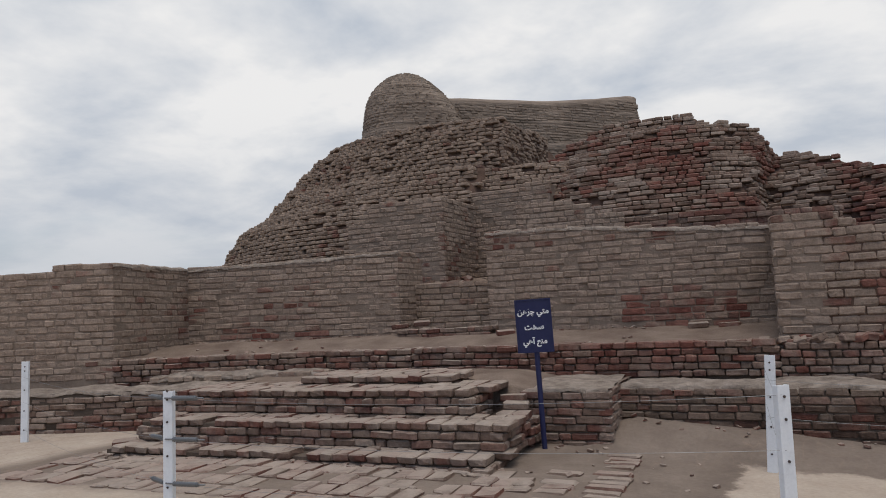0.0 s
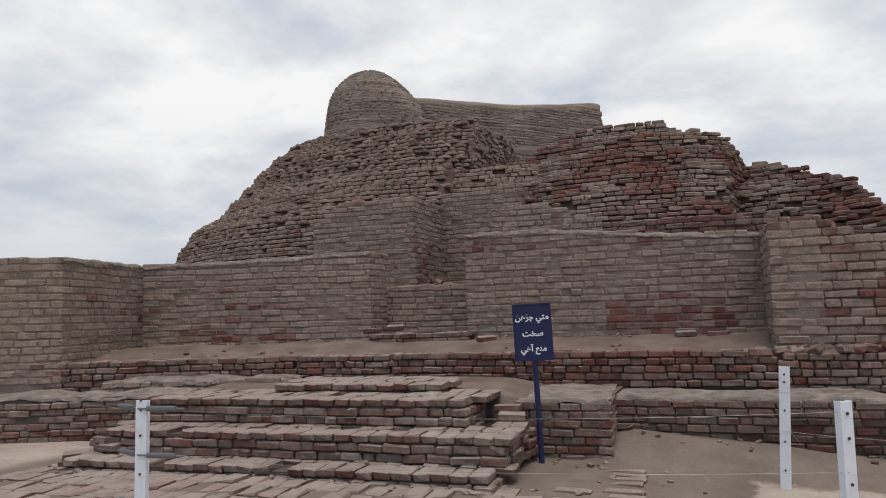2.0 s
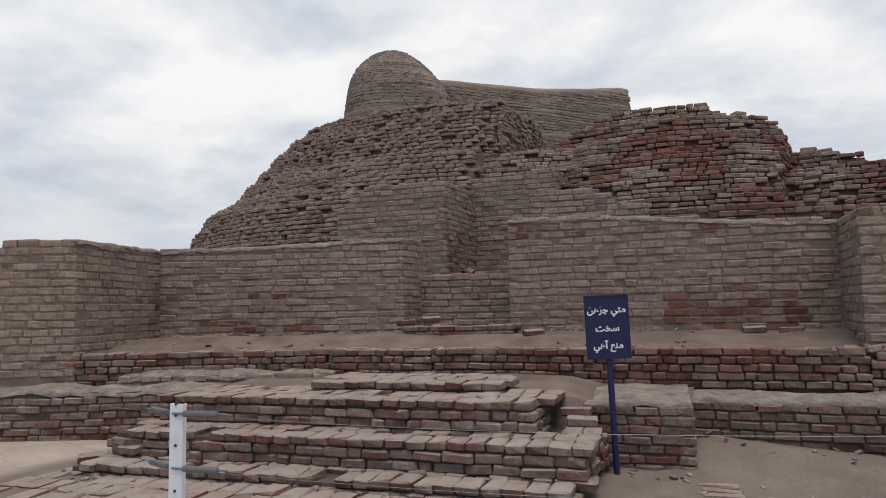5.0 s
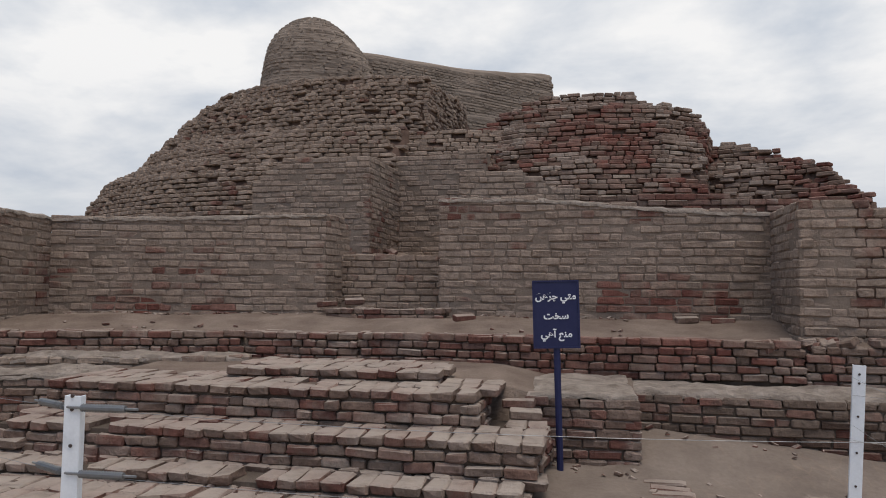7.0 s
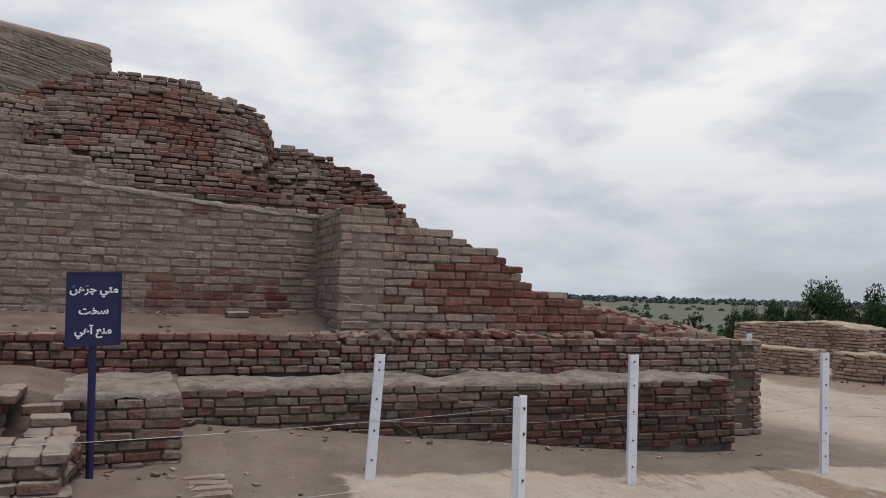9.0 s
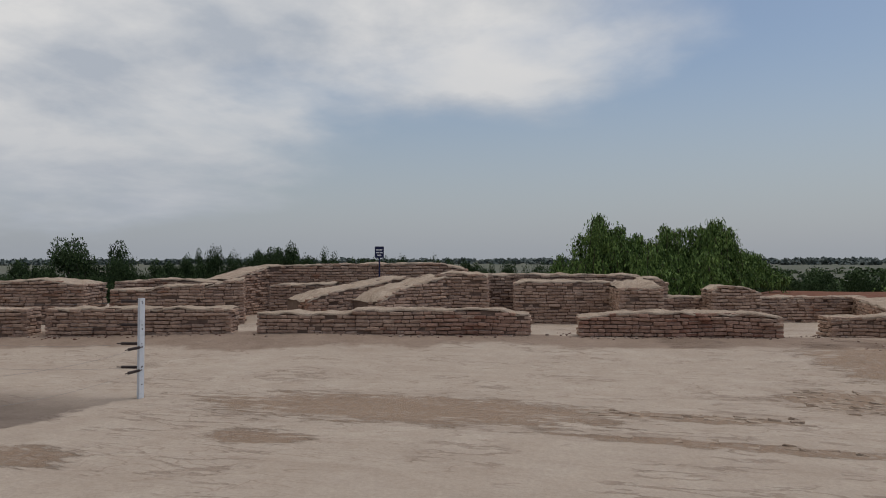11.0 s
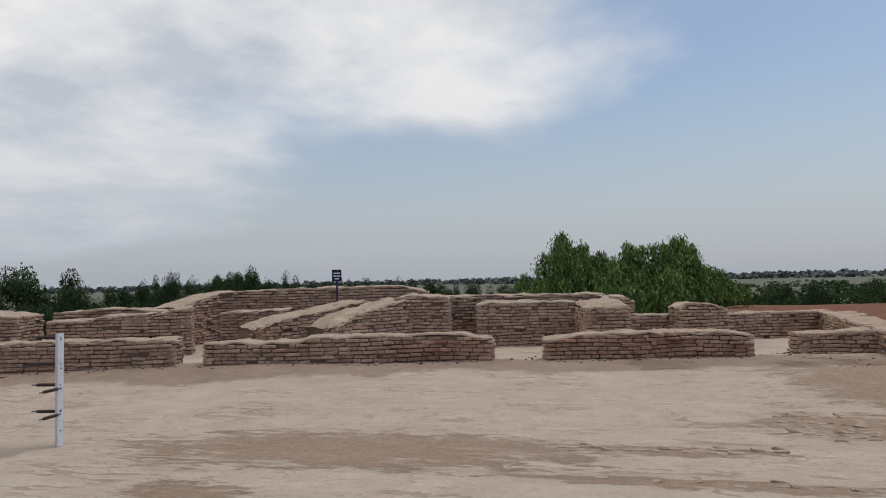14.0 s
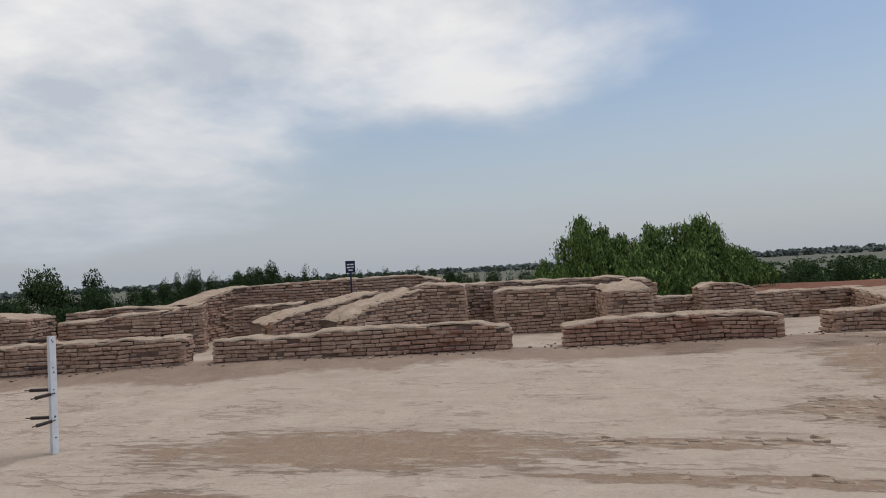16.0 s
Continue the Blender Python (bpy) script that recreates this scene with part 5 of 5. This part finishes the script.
east("wall_east_mass_end", SUNKEN, 2.7, 19.2, 3.42, 19.2, -0.4, [(0, 0.80), (0.5, 0.78), (0.7, 0.66)], 1.0, 449, pieces=False, right=0.8)
east("wall_east_rear", SUNKEN, -2.3, 20.6, 3.0, 20.6, -0.4, [(0, 0.86), (5.3, 0.84)], 0.6, 453, pieces=False)
east("wall_east_rear_left", "long sunbleached brick wall at the back of the enclosure", -8.9, 22.2, -1.9, 22.0, -0.4, [(0, 0.98), (0.8, 1.08), (5.0, 1.16), (6.3, 1.15), (7, 0.98)], 0.7, 457, pieces=False, right=1.4)
east("wall_east_slope_1", "brick wall worn down to a sloping mud covered end", -5.3, 16.9, -3.1, 18.9, -0.4, [(0, 0.30), (0.3, 0.42), (0.7, 0.52), (1.2, 0.58), (1.9, 0.68), (2.5, 0.78), (3.0, 0.84)], 1.15, 461, pieces=False, left=0.5, cap_lumps=1.8)
east("wall_east_slope_2", "brick wall worn down to a sloping mud covered end", -3.6, 16.9, -2.0, 18.6, -0.4, [(0, 0.30), (0.3, 0.44), (0.6, 0.56), (1.1, 0.66), (2.3, 0.88)], 1.15, 465, pieces=False, right=0.5, left=0.5, cap_lumps=1.8)
east("wall_east_stub", "square sunbleached brick stub with a domed mud top", -2.5, 18.5, -1.15, 18.5, -0.4, [(0, 0.86), (0.4, 0.95), (1.3, 0.88)], 1.4, 469, pieces=False, right=1.2)
east("wall_east_mid", SUNKEN, -7.0, 19.4, -5.2, 19.4, -0.4, [(0, 0.60), (1.8, 0.64)], 0.6, 473, pieces=False)
east("wall_east_link", SUNKEN, -8.2, 18.0, -7.3, 18.3, -0.4, [(0, 0.58), (0.5, 0.72), (0.95, 0.80)], 1.6, 477, pieces=False, right=1.5)
east("wall_east_link_rise", SUNKEN, -8.3, 20.2, -7.9, 22.2, -0.4, [(0, 0.72), (2, 1.05)], 0.9, 479, pieces=False)
east("wall_east_left", SUNKEN, -10.6, 17.9, -8.2, 17.9, -0.4, [(0, 0.52), (0.9, 0.54), (1.4, 0.62), (2.4, 0.66)], 0.8, 481, pieces=False, left=0.6)
east("wall_east_left_rear", SUNKEN, -11.4, 19.6, -8.0, 19.6, -0.4, [(0, 0.66), (1.5, 0.76), (3.4, 0.62)], 0.7, 485, pieces=False)
east("wall_east_far_left", "broad sunbleached brick wall with a pale mud top", -14.6, 17.4, -11.1, 17.6, -0.4, [(0, 0.66), (2.5, 0.80), (3.5, 0.66)], 1.2, 489, pieces=False, right=1.2)

sign("information_sign", "small navy sign with white writing behind the low walls", (*E(-4.43, 21.9), -0.4), -75, 0.27, 0.34, 1.72,
     [(0.22, [(-0.09, -0.02, 0, 0.035), (-0.01, 0.09, 0, 0.035)]), (0.14, [(-0.1, 0.0, 0, 0.035), (0.01, 0.1, 0, 0.035)]), (0.06, [(-0.06, 0.06, 0, 0.035)])])


# ---- trees and distance ----
def leaf_material(name, a, b_):
    m, t, b = material(name)
    isl = t.nodes.new("ShaderNodeNewGeometry").outputs["Random Per Island"]
    t.links.new(ramp(t, isl, [(0.0, a), (1.0, b_)]), b.inputs["Base Color"])
    b.inputs["Roughness"].default_value = 0.7
    b.inputs["Specular IOR Level"].default_value = 0.2
    return m


leaf_dark = leaf_material("dark leaves", (0.018, 0.036, 0.012), (0.060, 0.095, 0.030))
leaf_willow = leaf_material("feathery leaves", (0.030, 0.062, 0.014), (0.19, 0.285, 0.075))
bark = earth_material("bark", (0.06, 0.045, 0.035), (0.11, 0.085, 0.065), 4.0)


def tree(name, label, height, width, blobs, leaves, leaf, mat, seed):
    r = random.Random(seed)
    thing = new(name)
    bm = bmesh.new()
    rod(bm, (0, 0, -0.4), (0.05, 0, height * 0.45), width * 0.045, 8, width * 0.028)
    centres = []
    for k in range(blobs):
        a, f = r.uniform(0, 2 * math.pi), r.random() ** 0.5
        z = height * r.uniform(0.42, 0.88)
        rr = width * 0.5 * f * (0.45 + 0.55 * math.sin(math.pi * min(1, (z / height - 0.2) / 0.8)))
        c = Vector((rr * math.cos(a), rr * math.sin(a), z))
        centres.append((c, width * r.uniform(0.11, 0.22)))
        rod(bm, (0, 0, height * r.uniform(0.2, 0.42)), c, width * 0.018, 5, width * 0.006)
    part("trunk", bm, bark, thing, "brown trunk and limbs")
    vs, fs = [], []
    for c, s in centres:
        for _ in range(leaves // blobs):
            d = Vector((r.gauss(0, 1), r.gauss(0, 1), r.gauss(0, 0.8))).normalized() * r.random() ** 0.5 * 1.2
            p = c + d * s * 0.75
            size = leaf * r.uniform(0.5, 1.4)
            q = Euler((r.uniform(-1.2, 1.2), r.uniform(-1.2, 1.2), r.uniform(0, 6.3))).to_matrix()
            n = len(vs)
            vs += [p + q @ Vector(v) * size for v in ((-0.5, -0.3, 0), (0.5, -0.35, 0.1), (0.45, 0.4, 0), (-0.4, 0.35, 0.12))]
            fs.append((n, n + 1, n + 2, n + 3))
    crown = mesh_object("crown", [tuple(v) for v in vs], fs, mat, thing)
    crown["label"] = "leafy crown with gaps"
    return tagged(thing, label, "tree", "trees on the plain")


FAR_TREES = [tree("tree", "dark green broadleaf tree on the plain below", 10.0, 7.0 + k, 26 + 3 * k, 22000, 0.15, leaf_dark, 500 + k) for k in range(4)]
r = random.Random(42)
# bearing north of east, height over the eye's level in thousandths of the distance, width in thousandths
STAND = [(45.5, 8, 30), (43.5, 6, 40), (41.0, 33, 80), (38.6, 10, 45), (36.5, 8, 40), (35.0, 14, 26), (33.0, 22, 22), (31.2, 14, 30), (29.6, 21, 24), (27.6, 31, 52), (25.5, 10, 40),
         (24.0, 18, 36), (22.0, 10, 44), (20.0, 12, 40), (18.3, 9, 26), (16.5, 7, 40), (14.8, 9, 30), (12.8, 5, 40), (10.5, 2, 30), (8.0, 0, 36), (3.5, 4, 34), (5.5, 7, 36), (1.5, 0, 30),
         (47.5, 2, 24), (39.7, 12, 30), (34.0, 6, 36), (30.4, 8, 34), (28.6, 14, 30), (26.5, 12, 34), (23.0, 8, 30), (21.0, 6, 34), (19.2, 5, 34), (-12.0, -6, 36), (-15.0, -5, 40), (-18.5, -6, 40), (-22.0, -5, 44)]
STAND += [(r.uniform(12, 47), r.uniform(-18, -6), r.uniform(28, 46)) for _ in range(44)] + [(r.uniform(-27, -7), r.uniform(-20, -11), r.uniform(26, 48)) for _ in range(18)]
STAND = [row for row in STAND if not -24.0 < row[0] < -19.0]      # open view to the white building
used = set()
for k, (bearing, up, wide) in enumerate(STAND):
    d = r.uniform(74, 96)
    a = radians(bearing)
    x, y = d * math.cos(a), 1.2 + d * math.sin(a)
    zg = ground_height(x, y)
    tall = max(3.0, 1.3 + d * up / 1000 - zg)
    i = k % 4
    m = Matrix.Translation((x, y, zg)) @ pose(0, 0, 0, 0, 0, r.uniform(0, 360))
    ob = FAR_TREES[i] if i not in used else copy_thing(FAR_TREES[i], m)
    used.add(i)
    ob.matrix_basis = m
    w = max(d * wide / 1000, 3.0) / (7.0 + i) * (1.2 if k < 36 else 1.45)
    ob.scale = (w, w, tall / 10.3)

def willow(height, width, seed):
    """A feathery tree: twigs that rise from the trunk, arch over and hang, each hung with slender leaves."""
    r = random.Random(seed)
    thing = new("willow_tree")
    bm = bmesh.new()
    rod(bm, (0, 0, -0.4), (0.1, 0, height * 0.4), 0.16, 8, 0.10)
    vs, fs = [], []
    for k in range(95):
        a = r.uniform(0, 2 * math.pi)
        reach = width * 0.5 * r.random() ** 0.6 * r.uniform(0.7, 1.25)
        start, peak = height * r.uniform(0.22, 0.42), height * (1.0 - 0.45 * (reach / width * 1.7) ** 2) * r.uniform(0.72, 1.0)
        hang = r.uniform(0.2, 0.55) * (peak - start)
        points = []
        for j in range(9):
            t = j / 8
            z = start + (peak - start) * math.sin(min(1.0, t * 1.35) * math.pi / 2) - hang * max(0.0, t - 0.6) ** 2 * 6
            d = reach * t ** 0.85
            points.append(Vector((d * math.cos(a) + r.gauss(0, 0.05), d * math.sin(a) + r.gauss(0, 0.05), z)))
        for p, q in zip(points, points[1:]):
            rod(bm, p, q, 0.022, 4, 0.016)
        for _ in range(340):
            f = (0.2 + 0.8 * r.random() ** 0.7) * 7.999
            j = int(f)
            p = points[j].lerp(points[j + 1], f - j) + Vector((r.gauss(0, 0.16), r.gauss(0, 0.16), r.gauss(-0.06, 0.13)))
            w = Vector((r.uniform(-1, 1), r.uniform(-1, 1), r.uniform(-0.4, 0.4))).normalized() * r.uniform(0.020, 0.042)
            tip = Vector((r.gauss(0, 0.06), r.gauss(0, 0.06), -r.uniform(0.05, 0.22)))
            n = len(vs)
            vs += [tuple(p - w), tuple(p + w), tuple(p + w * 0.5 + tip), tuple(p - w * 0.5 + tip)]
            fs.append((n, n + 1, n + 2, n + 3))
    part("trunk", bm, bark, thing, "thin grey trunk and arching twigs")
    crown = mesh_object("crown", vs, fs, leaf_willow, thing)
    crown["label"] = "feathery drooping leaves with gaps"
    return tagged(thing, "bright green feathery tree with drooping twigs beyond the low walls", "tree", "trees beyond the walls")


for k, (s, c, top, w) in enumerate(((5.0, 39.0, 3.75, 5.2), (6.6, 40.5, 3.1, 4.6), (8.4, 40.0, 3.55, 5.0), (10.2, 41.0, 3.2, 4.6), (11.4, 40.5, 3.7, 4.8), (3.2, 43.0, 1.7, 4.4), (13.2, 42.0, 1.7, 4.6), (7.0, 37.0, 1.9, 4.2), (10.0, 37.5, 1.6, 4.0))):
    x, y = E(7.35 + 0.95 * (s - 7.8), c)
    zg = ground_height(x, y)
    ob = willow(top + 0.2 - zg, w, 600 + k)
    ob.matrix_basis = pose(x, y, zg, 0, 0, 40 * k)


def scrub(name, label, count, a0, a1, d0, d1, size, leaf, mat, seed, quads=60):
    """Bushes and far woods, more than can be counted."""
    r = random.Random(seed)
    vs, fs = [], []
    for _ in range(count):
        a, d = radians(r.uniform(a0, a1)), math.exp(r.uniform(math.log(d0), math.log(d1)))
        x, y = d * math.cos(a), d * math.sin(a)
        zg = ground_height(x, y)
        if zg > -2.6 or (-0.415 < a < -0.345 and d < 380):
            continue
        s = size * r.uniform(0.5, 1.4)
        for _ in range(quads):
            g = Vector((r.gauss(0, 1), r.gauss(0, 1), abs(r.gauss(0, 0.8)))).normalized() * r.random() ** 0.4
            p = Vector((x, y, zg)) + g * s
            q = Euler((r.uniform(-1.2, 1.2), r.uniform(-1.2, 1.2), r.uniform(0, 6.3))).to_matrix()
            n = len(vs)
            vs += [tuple(p + q @ Vector(v) * leaf * s) for v in ((-0.5, -0.4, 0), (0.5, -0.4, 0.1), (0.4, 0.5, 0), (-0.5, 0.4, 0.1))]
            fs.append((n, n + 1, n + 2, n + 3))
    ob = mesh_object(name, vs, fs, mat)
    return tagged(ob, label, "scrub", "", "stuff")


scrub("bushes", "green scrub on the slopes and plain", 420, -32, 47, 56, 120, 2.6, 0.050, leaf_willow, 71, 620)
scrub("plain_woods", "dark woods scattered over the plain", 380, -40, 95, 150, 900, 3.4, 0.26, leaf_dark, 73, 90)
scrub("near_woods", "dark thickets on the plain to the south-east", 260, -34, -2, 170, 620, 4.6, 0.22, leaf_dark, 79, 90)
# distance haze is put into these pale leaf colours
far_wood = leaf_material("far woods with haze colour", (0.10, 0.125, 0.115), (0.15, 0.17, 0.155))
scrub("far_woods", "woods along the horizon, coloured pale for haze", 1500, -45, 110, 1300, 2600, 9.0, 0.5, far_wood, 75)


def mast(base, height):
    thing = new("radio_mast")
    bm = bmesh.new()
    for k in range(3):
        a = 2.1 * k
        rod(bm, (1.1 * math.cos(a), 1.1 * math.sin(a), 0), (0.25 * math.cos(a), 0.25 * math.sin(a), height), 0.14, 6)
    for k in range(14):
        z = height * k / 14
        w = 1.1 - 0.85 * k / 14
        for j in range(3):
            a, b = 2.1 * j, 2.1 * (j + 1)
            rod(bm, (w * math.cos(a), w * math.sin(a), z), (w * math.cos(b), w * math.sin(b), z + height / 14), 0.08, 5)
    part("lattice", bm, steel, thing, "slender steel lattice")
    thing.matrix_basis = pose(*base)
    return tagged(thing, "slender lattice radio mast far off on the plain", "mast")


mast((900, -360, -10), 26)


def farm_building(base, yaw):
    thing = new("farm_building")
    bm = bmesh.new()
    box(bm, -9, -3, -1, 9, 3, 2.6)
    part("wall", bm, white_paint, thing, "whitewashed walls")
    bm = bmesh.new()
    box(bm, -9.3, -3.3, 2.6, 9.3, 3.3, 2.9)
    part("roof", bm, mud_cap, thing, "flat roof")
    for k in range(5):
        bm = bmesh.new()
        box(bm, -7.5 + 3.4 * k, -3.06, 0.6, -6.3 + 3.4 * k, -3.0, 1.9)
        part("window", bm, rust, thing)
    thing.matrix_basis = pose(*base, 0, 0, yaw)
    return tagged(thing, "long low whitewashed building on the plain", "building")


farm_building((362, -143, ground_height(362, -143) + 0.6), -112).scale = (1.6, 1.6, 1.15)

# ---- loose bricks on the steps and the terrace ----
first_loose = None
for x, y, z, rx, rz in ((-1.22, 6.86, 0.375, 3, 8), (-1.30, 6.98, 0.44, -4, -6), (-5.3, 5.95, 0.06, 6, 40), (-5.35, 6.3, 0.14, -8, 20), (-4.9, 5.9, 0.16, 4, -15), (-2.2, 9.45, 0.98, 5, 30), (0.2, 9.75, 0.985, 3, 6), (0.55, 9.7, 0.985, -4, -12),
                        (-3.7, 9.95, 1.14, 8, 25), (-4.0, 9.9, 1.12, -6, 60)):
    if first_loose is None:
        me = brick_mesh(0.24, 77)
        me.name = "loose_brick"
        me.materials.append(brick_mixed)
        first_loose = tagged(new("loose_brick", me), "loose old brick lying in the dust", "brick", "loose bricks")
        first_loose.matrix_basis = pose(x, y, z, rx, 2, rz)
    else:
        copy_thing(first_loose, pose(x, y, z, rx, -2, rz))

# ---- rubble, and the bricks of walls, steps and paving ----
rubble_bag = Bag()
r = random.Random(99)
for _ in range(520):
    x, y = r.uniform(2.9, 6.3), r.uniform(9.0, 11.8)
    z = terrace_height(x, y)
    lay(rubble_bag, r.choice(LONG + SHORT), pose(x, y, z + 0.02, r.gauss(0, 14), r.gauss(0, 14), r.uniform(0, 360)), brick_red)
for _ in range(90):
    x, y = r.uniform(0.5, 6.2), r.uniform(8.62, 8.78)
    lay(rubble_bag, r.choice(SHORT), pose(x, y, terrace_height(x, y + 0.2) + 0.0, r.gauss(0, 10), r.gauss(0, 10), r.uniform(0, 360)), brick_red)
rubble = rubble_bag.make("brick_rubble", brick_red)
tagged(rubble, "loose red bricks tumbled on the terrace", "rubble", "", "stuff")

# broken bits and clods along the feet of the walls
bits = Bag()
for _ in range(26):
    x, y = -4.2 + 1.2 * r.random() ** 1.5, r.uniform(11.0, 13.0)
    bits.add(r.choice(LONG + SHORT), pose(x, y, recess_height(x, y) + 0.01, r.gauss(0, 14), r.gauss(0, 14), r.uniform(0, 360)) @ Matrix.Diagonal((0.7, 0.8, 0.8, 1)))
feet = [((-0.3, 7.72), (5.4, 7.72), 0.10, 45), ((-1.2, 6.98), (-0.4, 7.02), 0.08, 16), ((-5.2, 5.6), (-1.1, 5.7), 0.06, 60), ((-0.9, 5.4), (0.6, 6.9), 0.5, 30), ((-2.6, 9.9), (1.0, 9.9), 0.08, 60), ((-7.2, 8.9), (-4.2, 10.0), 0.08, 50),
        ((-6.0, 8.2), (1.0, 8.9), 0.25, 80), (E(-13, 14.75), E(-6.4, 14.75), 0.12, 70), (E(-5.8, 14.75), E(-0.3, 14.75), 0.12, 70), (E(0.7, 14.75), E(4.6, 14.75), 0.14, 70), (E(5.9, 15.1), E(6.0, 11.5), 0.5, 26), (E(4.7, 15.2), E(5.8, 15.6), 0.4, 20), (E(-0.2, 15), E(0.6, 15.5), 0.4, 12)]
for (x0, y0), (x1, y1), spread, many in feet:
    for _ in range(many):
        f = r.random()
        x, y = x0 + (x1 - x0) * f + r.gauss(0, spread), y0 + (y1 - y0) * f + r.gauss(0, spread)
        z = max(ground_height(x, y), terrace_height(x, y) if -9.4 < x < 6.3 and 7.4 < y < 12.9 else -9)
        if -0.42 < x < 5.4 and y > 7.84:
            continue
        k = r.uniform(0.12, 0.5)
        bits.add(r.choice(SHORT), pose(x, y, z + 0.006, r.gauss(0, 15), r.gauss(0, 15), r.uniform(0, 360)) @ Matrix.Diagonal((k, k * r.uniform(0.5, 1), k * r.uniform(0.5, 1), 1)))
tagged(bits.make("brick_fragments", brick_mixed), "small broken bits of brick along the walls", "rubble", "", "stuff")

count = {}
bags = {}
for me, m, mat, parent in PIECES:
    n = count.get(parent, 0)
    count[parent] = n + 1
    if n < 300:
        key = (me, mat)
        if key not in LINKED:
            linked = me.copy()
            linked.name = "brick"
            linked.materials.append(mat)
            LINKED[key] = linked
        ob = new("brick", LINKED[key])
        ob.matrix_basis = m
        ob.parent = parent
    else:
        bags.setdefault((parent, mat), Bag()).add(me, m)
for (parent, mat), bag in bags.items():
    bag.make("brickwork", mat, parent)
